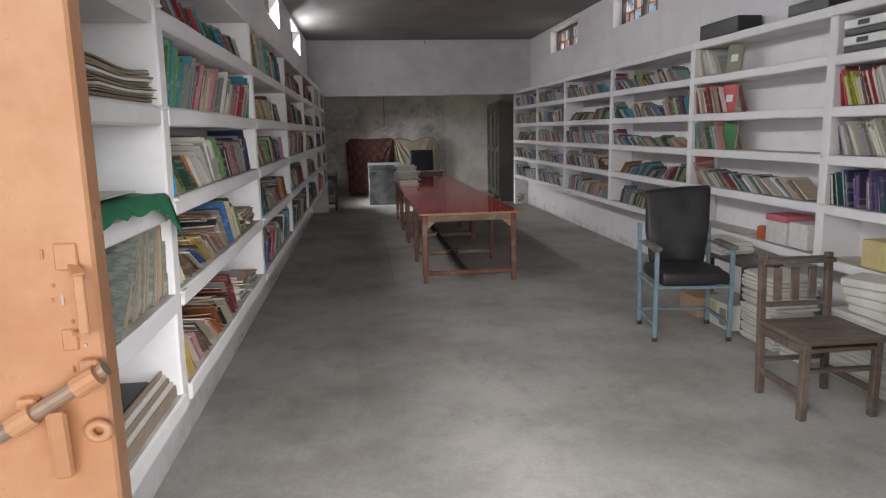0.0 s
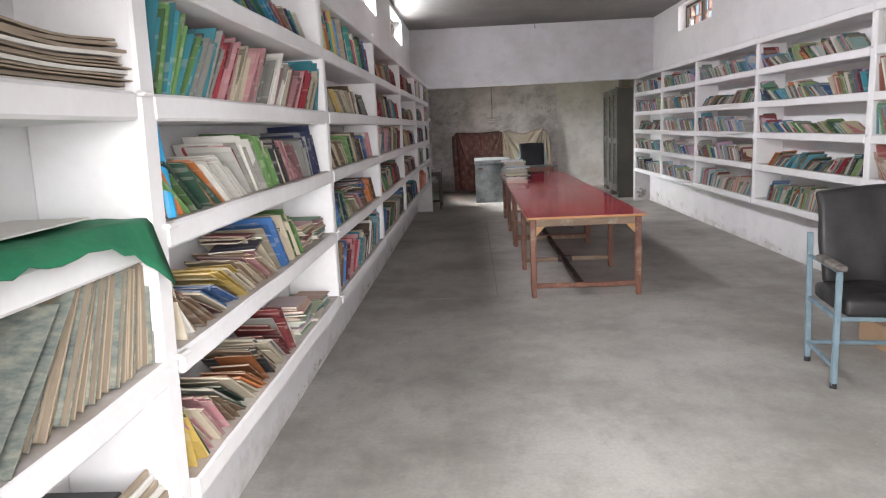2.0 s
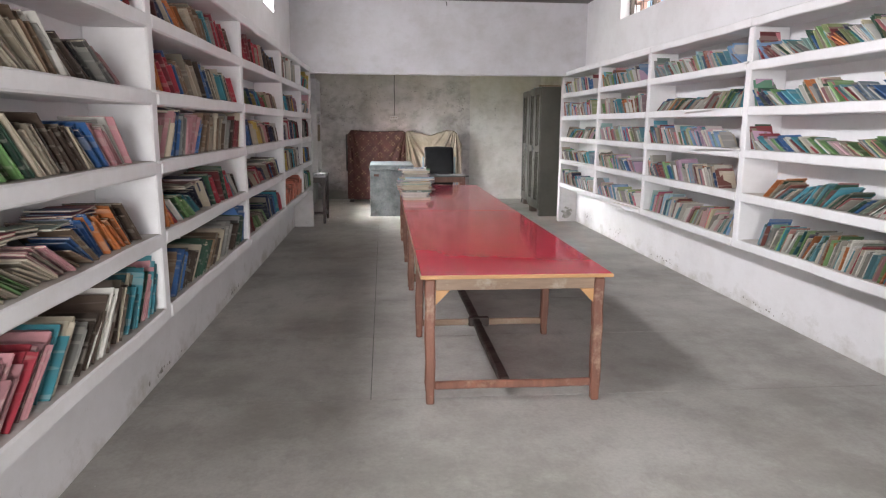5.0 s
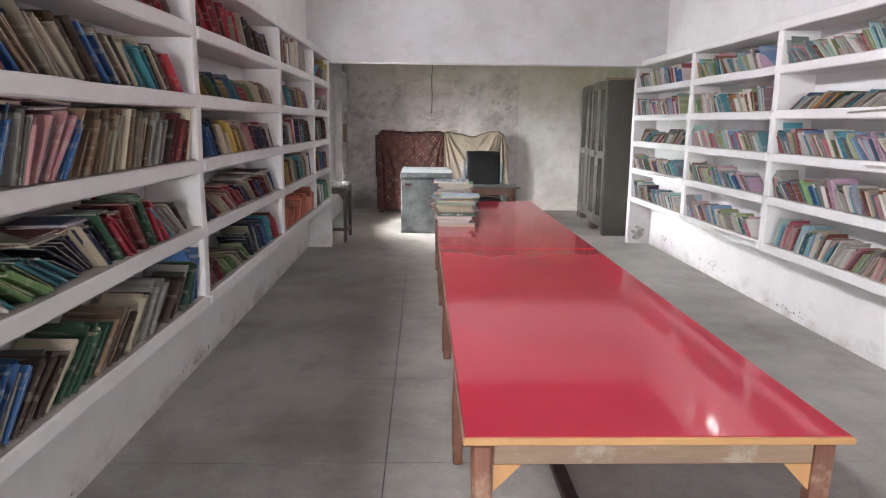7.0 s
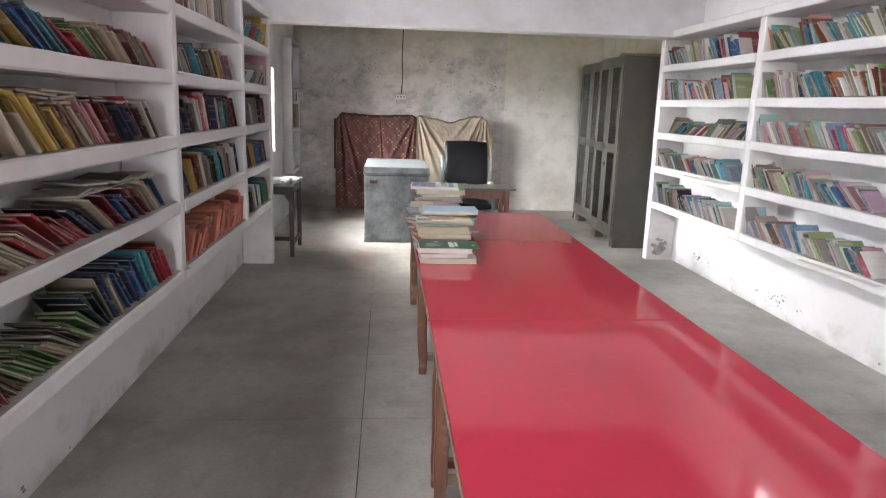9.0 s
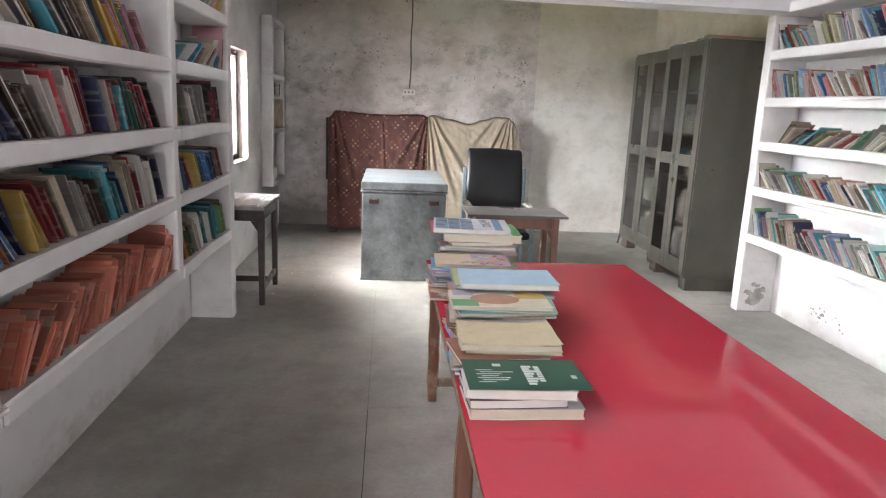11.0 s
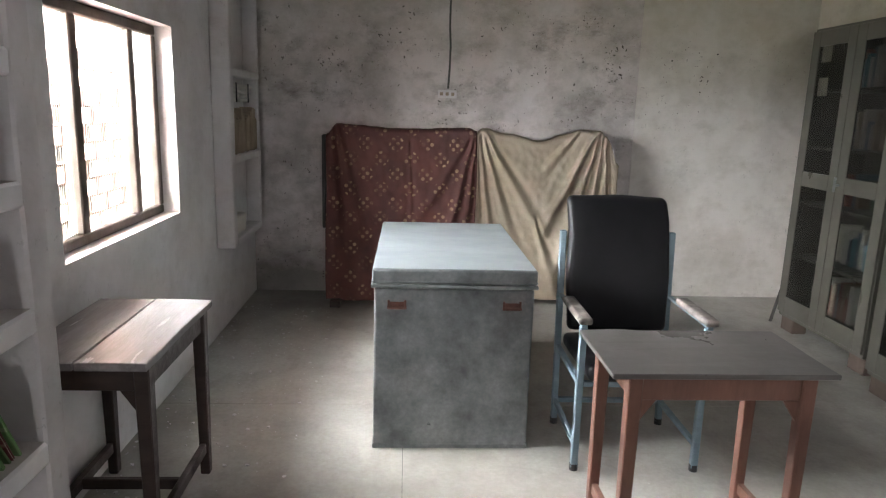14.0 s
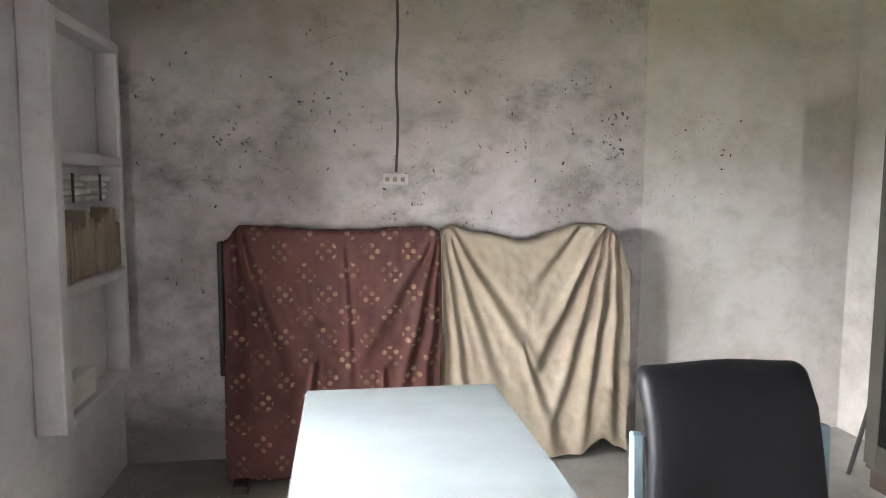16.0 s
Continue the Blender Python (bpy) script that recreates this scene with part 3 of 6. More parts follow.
flaked_paint("grey bare patch where paint has flaked off the pier", (3.41, REND[0] - 0.004, 0.13), (1, 0, 0), (0, 0, 1), 0.17, 0.2, 26, 0.016, 0.045, 5)
for k, (y, z, w, h, n) in enumerate(((13.5, 0.16, 0.5, 0.16, 22), (12.2, 0.12, 0.9, 0.14, 26), (10.6, 0.06, 1.3, 0.08, 24), (8.6, 0.05, 1.4, 0.07, 18))):
    flaked_paint("small dark chips in the whitewash near the floor", (XR - 0.003, y, z), (0, -1, 0), (0, 0, 1), w, h, n, 0.004, 0.016, 60 + k)
for k, (y, z, w, h, n) in enumerate(((5.5, 0.04, 1.2, 0.06, 16), (7.6, 0.05, 1.0, 0.07, 16), (9.6, 0.05, 1.2, 0.08, 16))):
    flaked_paint("small dark chips in the whitewash near the floor", (XL + 0.003, y, z), (0, 1, 0), (0, 0, 1), w, h, n, 0.004, 0.015, 80 + k)


def wall_chips(label, x, z, w, h, count, seed, y=Y1 - 0.0005, largest=0.015):
    """A scatter of small dark shards where the skim coat has broken away."""
    rnd = random.Random(seed)
    bm = bmesh.new()
    for k in range(count * 2):
        cx, cz = rnd.gauss(x, w * 0.5), rnd.gauss(z, h * 0.5)
        s = largest * (0.2 + 0.8 * rnd.random() ** 3)
        turn, thin = rnd.uniform(0, 3.14), rnd.uniform(0.18, 0.6)
        top, foot = [], []
        for q in range(7):
            b = 2 * math.pi * q / 7
            a0, a1 = math.cos(b) * s * rnd.uniform(0.6, 1.3), math.sin(b) * s * thin * rnd.uniform(0.5, 1.3)
            px, pz = cx + a0 * math.cos(turn) - a1 * math.sin(turn), cz + a0 * math.sin(turn) + a1 * math.cos(turn)
            top.append(bm.verts.new((px, y - 0.0022 - 0.00002 * k, pz)))
            foot.append(bm.verts.new((px, y, pz)))
        bm.faces.new(top)
        for q in range(7):
            bm.faces.new((foot[q], foot[(q + 1) % 7], top[(q + 1) % 7], top[q]))
    bmesh.ops.recalc_face_normals(bm, faces=bm.faces)
    return setting(part("chipped_plaster", bm, M_CHIP), label, "chipped plaster")


M_CHIP = surface("broken_plaster", (0.075, 0.06, 0.05), (0.035, 0.03, 0.027), 0.9, 12, 60, 0.8, 0.4)
for k, (x, z, w, h, n) in enumerate(((0.29, 2.04, 0.16, 0.10, 9), (-0.19, 1.84, 0.14, 0.08, 12), (1.5, 1.85, 0.16, 0.12, 9), (2.06, 1.86, 0.14, 0.26, 26), (0.9, 1.95, 1.3, 0.5, 34),
                                  (1.72, 1.72, 0.3, 0.2, 9), (0.48, 2.24, 0.1, 0.05, 5), (1.84, 2.23, 0.12, 0.08, 6), (-0.29, 1.49, 0.05, 0.02, 2), (1.0, 1.46, 0.8, 0.08, 5), (-0.35, 1.9, 0.2, 0.4, 7))):
    wall_chips("small dark chips broken out of the grey plaster", x, z, w, h, n, 400 + k)
for k, (x, z, w, h, n) in enumerate(((2.8, 1.86, 0.1, 0.22, 12), (2.6, 1.95, 0.2, 0.2, 7), (2.7, 1.6, 0.5, 0.3, 7))):
    wall_chips("small dark chips broken out of the cream plaster", x, z, w, h, n, 450 + k, Y1 - 0.0085, 0.013)


# bits of fallen plaster under the window
rnd = random.Random(31)
bm = bmesh.new()
for i in range(300):
    x, y = XL + 0.03 + rnd.random() ** 1.8 * 0.75, rnd.uniform(14.3, 17.1)
    r = rnd.choice([0.002, 0.003, 0.004, 0.005, 0.009])
    ring = [bm.verts.new((x + r * rnd.uniform(0.6, 1.3) * math.cos(a), y + r * rnd.uniform(0.6, 1.3) * math.sin(a), 0.0006 + r * rnd.uniform(0.1, 0.6)))
            for a in (0, 1.2, 2.4, 3.7, 5.0)]
    foot = [bm.verts.new((v.co.x, v.co.y, 0.0003)) for v in ring]
    bm.faces.new(ring)
    for k in range(5):
        bm.faces.new((foot[k], foot[(k + 1) % 5], ring[(k + 1) % 5], ring[k]))
tagged(part("plaster_crumbs", bm, M_UPPER), "pale crumbs of fallen plaster on the cement floor", "rubble", "", "stuff")

# ---- books ----
PALETTE = [(0.62, 0.60, 0.55), (0.55, 0.50, 0.42), (0.68, 0.66, 0.64), (0.42, 0.34, 0.25), (0.05, 0.10, 0.24), (0.04, 0.22, 0.36), (0.07, 0.33, 0.42),
           (0.42, 0.05, 0.05), (0.50, 0.10, 0.13), (0.30, 0.05, 0.06), (0.06, 0.20, 0.10), (0.20, 0.30, 0.08), (0.05, 0.26, 0.22), (0.52, 0.30, 0.06),
           (0.55, 0.40, 0.10), (0.20, 0.12, 0.08), (0.06, 0.06, 0.07), (0.14, 0.14, 0.16), (0.35, 0.16, 0.28), (0.55, 0.30, 0.34), (0.30, 0.42, 0.50)]
MUTED = [(0.55, 0.52, 0.47), (0.45, 0.38, 0.30), (0.62, 0.6, 0.58), (0.35, 0.28, 0.22), (0.2, 0.25, 0.3), (0.30, 0.22, 0.18), (0.42, 0.2, 0.18), (0.16, 0.2, 0.16),
         (0.5, 0.42, 0.35), (0.12, 0.28, 0.32), (0.25, 0.08, 0.08), (0.08, 0.1, 0.14), (0.6, 0.57, 0.5), (0.14, 0.3, 0.2)]
PINKS = [(0.52, 0.14, 0.2), (0.58, 0.3, 0.34), (0.6, 0.55, 0.5), (0.1, 0.3, 0.42), (0.35, 0.45, 0.4), (0.45, 0.1, 0.16), (0.12, 0.28, 0.34), (0.55, 0.36, 0.36)]
BRIGHT = [(0.6, 0.25, 0.04), (0.08, 0.35, 0.12), (0.65, 0.63, 0.6), (0.45, 0.36, 0.1), (0.35, 0.5, 0.2), (0.55, 0.35, 0.42), (0.06, 0.06, 0.06), (0.05, 0.2, 0.45), (0.6, 0.08, 0.06)]
REDS = [(0.62, 0.23, 0.16), (0.6, 0.2, 0.14), (0.63, 0.26, 0.19), (0.57, 0.18, 0.12)]
PASTEL = [(0.62, 0.6, 0.57), (0.66, 0.64, 0.62), (0.35, 0.5, 0.58), (0.55, 0.36, 0.4), (0.3, 0.45, 0.42), (0.5, 0.45, 0.3), (0.55, 0.2, 0.22), (0.2, 0.32, 0.5), (0.42, 0.36, 0.28), (0.35, 0.4, 0.2), (0.6, 0.52, 0.5), (0.28, 0.24, 0.24)]
CREAM = [(0.62, 0.6, 0.55), (0.66, 0.64, 0.6), (0.56, 0.52, 0.45), (0.6, 0.57, 0.52), (0.3, 0.1, 0.08)]

UNIT_FACES = [(0, 2, 3, 1), (4, 5, 7, 6), (0, 1, 5, 4), (2, 6, 7, 3), (0, 4, 6, 2), (1, 3, 7, 5)]


class Pages:
    """Gathers books into one mesh: verts, faces, a colour and spine coordinates."""

    def __init__(self):
        self.v, self.f, self.mat, self.col, self.uv = [], [], [], [], []

    def slab(self, m, lo, hi, mat, col, uvo):
        base = len(self.v)
        cs = [Vector((x, y, z)) for x in (lo[0], hi[0]) for y in (lo[1], hi[1]) for z in (lo[2], hi[2])]
        self.v += [tuple(m @ c) for c in cs]
        for face in UNIT_FACES:
            self.f.append([base + i for i in face])
            self.mat.append(mat)
            self.col.append(col)
            self.uv += [(uvo + cs[i].y * 3 + cs[i].x, uvo * 3.7 + cs[i].z * 5) for i in face]

    def book(self, m, t, h, w, col, uvo, fore=False):
        """A standing book at m: spine at x = 0 looking along +x, t thick along y, h high, w deep."""
        c = min(0.0022, t * 0.2)
        self.slab(m, (-w, 0, 0), (0, c, h), 0, col, uvo)
        self.slab(m, (-w, t - c, 0), (0, t, h), 0, col, uvo)
        if fore:
            self.slab(m, (-w + 0.002, c, 0.002), (-0.003, t - c, h - 0.003), 1, (0.5, 0.46, 0.38), uvo)
        else:
            self.slab(m, (-0.0025, c, 0), (0.0012, t - c, h), 0, col, uvo)
            self.slab(m, (-w + 0.004, c, 0.003), (-0.0026, t - c, h - 0.003), 1, (0.5, 0.46, 0.38), uvo)

    def mesh(self, name):
        me = bpy.data.meshes.new(name)
        me.from_pydata(self.v, [], self.f)
        me.materials.append(M_COVER)
        me.materials.append(M_PAGES)
        me.polygons.foreach_set("material_index", self.mat)
        ca = me.color_attributes.new("book_colour", "FLOAT_COLOR", "CORNER")
        ca.data.foreach_set("color", [q for c in self.col for _ in range(4) for q in (*c, 1.0)])
        uv = me.uv_layers.new(name="UVMap")
        uv.data.foreach_set("uv", [q for c in self.uv for q in c])
        me.update()
        return me


singles = 0


def book_row(side, xf, y0, y1, z, rnd, style, single):
    """Books leaning on one another along a shelf from y0 to y1. side: +1 if the spines look along +x."""
    global singles
    palette, lean, tmin, tmax, hmin, hmax, toward, fill = style
    rowbook = Pages()
    length = (y1 - y0) * fill
    y = y0 if toward < 0 else y1
    used = 0.0
    ang = 0.0
    target = radians(min(66, lean * 1.65 + 8))
    run = rnd.randint(1, 3)

    def next_colour():
        """A tuple of colours runs along the shelf in its order; a list is drawn from at random."""
        if isinstance(palette, list):
            return rnd.choice(palette)
        f = used / length if toward < 0 else 1 - used / length
        return palette[max(0, min(len(palette) - 1, int(f * len(palette) + rnd.uniform(-0.7, 0.7))))]
    col = next_colour()
    hh = rnd.uniform(hmin, hmax)
    while True:
        if run <= 0:
            run = rnd.choice([1, 1, 1, 2, 2, 3, 5])
            col = next_colour()
            hh = rnd.uniform(hmin, hmax)
        run -= 1
        t = tmin * 0.8 + (tmax * 0.85 - tmin * 0.8) * rnd.random() ** 1.8
        h = hh * rnd.uniform(0.78, 1.08)
        w = min(h * rnd.uniform(0.62, 0.75), 0.21)
        ang += (target - ang) * 0.25 + rnd.uniform(-0.05, 0.05)
        ang = max(0.0, min(ang, 1.25))
        if used > 0.001:      # no book leans past the divider it rests on
            ang = min(ang, math.asin(min(0.95, max(0.0, used - 0.004) / h)))
        h = min(h, (0.258 - t * math.sin(ang)) / max(math.cos(ang), 0.4))
        stepw = t / max(math.cos(ang), 0.3)
        if used + stepw + 0.02 > length:
            break
        if rnd.random() < 0.03:
            used += rnd.uniform(0.01, 0.05)
            target = radians(min(64, lean * 1.65 * rnd.uniform(0.6, 1.3)))
        inset = rnd.uniform(0.0, 0.06) + 0.015
        # the foot of the book; its top leans toward the end where the row began
        if toward < 0:
            if used < 0.001:
                used += h * math.sin(ang)
            m = pose(xf - side * inset, y0 + used, z, math.degrees(ang), 0, 0)
        else:
            if used < 0.001:
                used += h * math.sin(ang)
            m = pose(xf - side * inset, y1 - used, z, -math.degrees(ang), 0, 0) @ Matrix.Translation((0, -t, 0))
        tilt = Matrix.Rotation(rnd.uniform(-0.05, 0.05), 4, "Z")
        m = m @ tilt
        if side < 0:
            m = m @ Matrix.Translation((0, t, 0)) @ Matrix.Rotation(math.pi, 4, "Z")
        c = tuple(max(0.01, v * v0) for v, v0 in zip(col, [rnd.choice([0.45, 0.75, 0.95, 1.05, 1.15]) * rnd.uniform(0.85, 1.1)] * 3))
        uvo = rnd.uniform(0, 50)
        fore = rnd.random() < 0.34
        if single and singles < 300:
            one = Pages()
            one.book(Matrix(), t, h, w, c, uvo, fore)
            ob = new("book", one.mesh("book"))
            ob.matrix_basis = m
            tagged(ob, "worn paperback book leaning in a shelf row", "book", "books on the shelves")
            singles += 1
        else:
            rowbook.book(m, t, h, w, c, uvo, fore)
        used += stepw
    if rowbook.f:
        tagged(new("book_row", rowbook.mesh("book_row")), "row of worn leaning library books on a shelf", "books", "", "stuff")


def flat_pile(side, xf, y0, y1, z, rnd, palette, top):
    """Loose piles of booklets lying flat, slipping over one another."""
    pile = Pages()
    y = y0
    while y < y1 - 0.12:
        n = rnd.randint(6, 16)
        zz = z
        wy = rnd.uniform(0.16, 0.24)
        for i in range(n):
            t = rnd.uniform(0.003, 0.011)
            if zz + t > z + top:
                break
            m = pose(xf - side * rnd.uniform(0.02, 0.05), y + rnd.uniform(-0.01, 0.02) + wy, zz, 0, 0, rnd.uniform(-7, 7)) @ Matrix.Rotation(math.pi / 2, 4, "X")
            if side < 0:
                m = m @ Matrix.Rotation(math.pi, 4, "Y") @ Matrix.Translation((0, 0, -wy))
            c = tuple(v * rnd.uniform(0.8, 1.2) for v in rnd.choice(palette))
            pile.book(m, t, wy, rnd.uniform(0.14, 0.2), c, rnd.uniform(0, 50), rnd.random() < 0.6)
            zz += t + 0.0006
        y += wy + rnd.uniform(0.0, 0.04)
    if pile.f:
        tagged(new("booklet_pile", pile.mesh("booklet_pile")), "loose pile of booklets lying on a shelf", "books", "", "stuff")


OR, CR, BL, NV, BR, DB, CM, WH, TL, GN, DG, YL, PK, MR, GY, BK = ((0.52, 0.18, 0.06), (0.36, 0.04, 0.06), (0.04, 0.12, 0.30), (0.025, 0.033, 0.08), (0.22, 0.145, 0.095), (0.08, 0.055, 0.042), (0.46, 0.40, 0.31),
    (0.62, 0.60, 0.56), (0.05, 0.23, 0.28), (0.13, 0.25, 0.09), (0.035, 0.09, 0.06), (0.52, 0.37, 0.10), (0.46, 0.23, 0.25), (0.18, 0.035, 0.04), (0.24, 0.235, 0.22), (0.03, 0.03, 0.035))
ROWS_WEST = {
    (1, 0): [(YL, DG, PK, CM, BR, GY, DG, CM, OR, BK, BR, CM, WH, MR, WH), 44, 0.004, 0.012, 0.2, 0.26, -1, 0.6],
    (1, 1): [(CM, WH, BR, MR, CM, BL, TL, YL, CM, BR, PK, CM, BL, BR, CM, GN, CM), 40, 0.004, 0.010, 0.2, 0.27, -1, 0.72],
    (1, 2): [(OR, GN, DG, OR, WH, WH, CR, WH, GN, CM, BK, PK, PK, GY, NV, NV), 32, 0.004, 0.012, 0.2, 0.26, -1, 0.95],
    (1, 3): [(TL, GN, TL, GY, CR, PK, CM, PK, GY, PK, WH, PK, CM, PK, CR, BR, CM, TL, TL), 26, 0.004, 0.011, 0.25, 0.3, 1, 0.99],
    (2, 0): [(BR, BL, MR, PK, CR, PK, TL, CM, GY, DB, WH, DB, CM, TL, DG, PK, TL), 24, 0.006, 0.018, 0.23, 0.285, 1, 0.97],
    (2, 1): [(TL, BL, NV, GN, CM, GN, BR, CM, PK, BR, BL, OR, OR, DB), 46, 0.005, 0.014, 0.2, 0.26, -1, 0.92],
    (2, 2): [(BR, CM, BR, CM, CM, GN, DG, CM, DB, CM, BL, PK, WH), 34, 0.006, 0.015, 0.21, 0.26, -1, 0.9],
    (2, 3): [(BL, CM, CM, YL, CM, CM, CM, BR, WH, DB, BK, GY, PK), 32, 0.006, 0.018, 0.22, 0.27, -1, 0.9],
    (3, 0): [(BR, BL, GY, DB, CM, DG, CM, BR, DB, CM, NV, GY, DB, DB, GY, DG, DG, BL), 26, 0.008, 0.020, 0.23, 0.29, 1, 0.98],
    (3, 1): [(OR, OR, CR, TL, WH, GN, GN, TL, NV, CM, NV, DG, CR, MR, DG, CR, TL, WH, WH, DB), 40, 0.008, 0.018, 0.22, 0.27, -1, 0.96],
    (3, 2): [(CM, PK, BL, GY, PK, BL, BR, BR, BR, CM, BR, CM, GY, BR, DB, MR, CM), 18, 0.006, 0.018, 0.21, 0.26, 1, 0.97],
    (3, 3): [(OR, OR, CR, CR, BL, BR, CM, BL, CM, BR, DB, BL, CM, GY, TL, CM, DB, DB, CR), 28, 0.008, 0.020, 0.22, 0.28, -1, 0.97],
    (3, 4): [(MR, NV, CM, BL, OR, BR, CM, BR, TL, WH, GY, CR, CR, DB), 36, 0.008, 0.020, 0.2, 0.25, -1, 0.92],
    (4, 0): [(PK, PK, MR, BR, GN, BR, CM, DB, GN, NV, CM, BL, NV, BL, TL, CR, OR), 32, 0.006, 0.018, 0.22, 0.27, -1, 0.97],
    (4, 1): [(DG, NV, MR, MR, CM, CR, PK, CR, NV, CM, CR, BL, MR, GY, CM, BL), 36, 0.006, 0.018, 0.22, 0.26, -1, 0.96],
    (4, 2): [(NV, BL, NV, CM, BK, YL, BR, CM, PK, MR, NV, CR, DB, WH), 34, 0.006, 0.018, 0.2, 0.25, -1, 0.94],
    (4, 3): [(OR, YL, OR, GN, BL, YL, BL, TL, CR, GN, CM, BR, CM, PK, CM, CR), 32, 0.006, 0.016, 0.2, 0.25, -1, 0.94],
    (4, 4): [(DB, CR, MR, CR, CM, BK, DB, BL, BR), 36, 0.008, 0.02, 0.2, 0.25, -1, 0.9],
    (5, 1): [(OR, BL, NV, YL, CR, MR, CM, GY, DB, DG, TL, BL, CM, CR, WH, NV, BK), 30, 0.008, 0.02, 0.2, 0.25, -1, 0.96],
    (5, 2): [(NV, BL, NV, WH, DB, WH, CR, WH, CR, NV, WH, CR, MR, TL, DG, CR, BK, CM), 30, 0.010, 0.024, 0.21, 0.25, -1, 0.96],
    (6, 0): [(CR, OR, DG, CM, WH, WH, TL, TL, TL, GN, MR), 30, 0.008, 0.018, 0.2, 0.24, -1, 0.96],
    (6, 1): [(WH, BL, NV, CR, YL, GN, NV, BL, NV, BR, MR, BR), 34, 0.008, 0.018, 0.2, 0.24, -1, 0.96],
    (6, 2): [(OR, GN, GY, WH, WH, GY, WH, GY, BK, MR, BK, BK), 30, 0.010, 0.02, 0.2, 0.24, -1, 0.92],
}
EAST = [WH, WH, CM, TL, TL, (0.10, 0.36, 0.46), PK, CR, BL, GN, (0.25, 0.42, 0.18), CM, OR, MR, DG, NV, (0.45, 0.30, 0.40)]

def laid_on_row(xf, y0, y1, z, rnd):
    """Booklets laid flat on the tops of a leaning row, slipping over one another."""
    pile = Pages()
    y = y0
    while y < y1 - 0.24:
        zz = z
        for k in range(rnd.randint(2, 4)):
            t, wy = rnd.uniform(0.004, 0.012), rnd.uniform(0.18, 0.24)
            m = pose(xf - rnd.uniform(0.05, 0.075), y + wy + rnd.uniform(-0.02, 0.02), zz, rnd.uniform(-4, 4), rnd.uniform(-3, 3), rnd.uniform(-9, 9)) @ Matrix.Rotation(math.pi / 2, 4, "X")
            c = tuple(v * rnd.uniform(0.7, 1.1) for v in rnd.choice([GY, CM, BR, DB, WH, GY, MR, NV]))
            pile.book(m, t, wy, rnd.uniform(0.15, 0.19), c, rnd.uniform(0, 50), True)
            zz += t + 0.003
        y += rnd.uniform(0.15, 0.3)
    tagged(new("booklet_pile", pile.mesh("booklet_pile")), "limp booklets laid over the tops of leaning books", "books", "", "stuff")


# where on a row, from and to, and how high above the board
LAID_ON = {(3, 1): (0.25, 0.85, 0.150), (3, 2): (0.1, 0.5, 0.222), (4, 1): (0.45, 0.95, 0.150), (4, 2): (0.3, 0.8, 0.150), (5, 1): (0.5, 0.98, 0.172), (2, 1): (0.3, 0.8, 0.145), (1, 1): (0.35, 0.7, 0.145)}

#        palette lean tmin tmax hmin hmax toward fill
def style_for(rnd, side, level, bay):
    pal = rnd.choice([PALETTE + REDS, PALETTE + BRIGHT, PALETTE + MUTED]) if side > 0 else rnd.choice([EAST + PASTEL + CREAM, PASTEL + CREAM + PINKS, EAST + CREAM + MUTED])
    lean = rnd.choice([20, 26, 30, 36]) if side > 0 else rnd.choice([21, 25, 29, 33])
    toward = -1 if rnd.random() < 0.75 else 1
    if side < 0:
        toward = -toward
    if side < 0:
        return [pal, lean, 0.004, 0.010, 0.16, 0.215, toward, rnd.uniform(0.84, 0.98)]
    return [pal, lean, 0.006, 0.02, 0.2, 0.285, toward, rnd.uniform(0.82, 0.98)]


TOPS = [z + BT + 0.003 for z in ZB[:-1]]
lys = LDIV + [LEND[0] + 0.04]
for bay in range(1, 7):
    for lev in range(5):
        rnd = random.Random(100 + bay * 10 + lev)
        st = style_for(rnd, 1, lev, bay)
        a, b = lys[bay] + 0.045, lys[bay + 1] - 0.045
        near = bay in (1, 2, 3)
        if bay == 1:
            st = [PALETTE, 40, 0.006, 0.016, 0.2, 0.24, -1, 0.9]
            if lev in (0, 1):
                flat_pile(1, FL, a + (b - a) * (0.63 + 0.08 * lev), b, TOPS[lev], rnd, MUTED + CREAM, 0.14)
        if bay == 5:
            st = [[REDS, 29, 0.004, 0.007, 0.2, 0.23, 1, 0.98], st, st, [PALETTE, 28, 0.01, 0.024, 0.2, 0.24, -1, 0.92], [CREAM, 6, 0.02, 0.04, 0.23, 0.25, -1, 0.85]][lev]
        if (bay, lev) in ROWS_WEST:
            st = list(ROWS_WEST[bay, lev])
            st[1] = max(2.0, (min(61, st[1] * (2.0, 1.4, 1.15)[max(0, bay - 4)]) - 8) / 1.65)
            st[3] *= 0.8
        book_row(1, FL, a, b, TOPS[lev], rnd, st, near)
        if (bay, lev) in LAID_ON:
            f0, f1, rise = LAID_ON[bay, lev]
            laid_on_row(FL, a + (b - a) * f0, a + (b - a) * f1, TOPS[lev] + rise, rnd)
rys = [1.33] + RDIV + [REND[0] + 0.04]
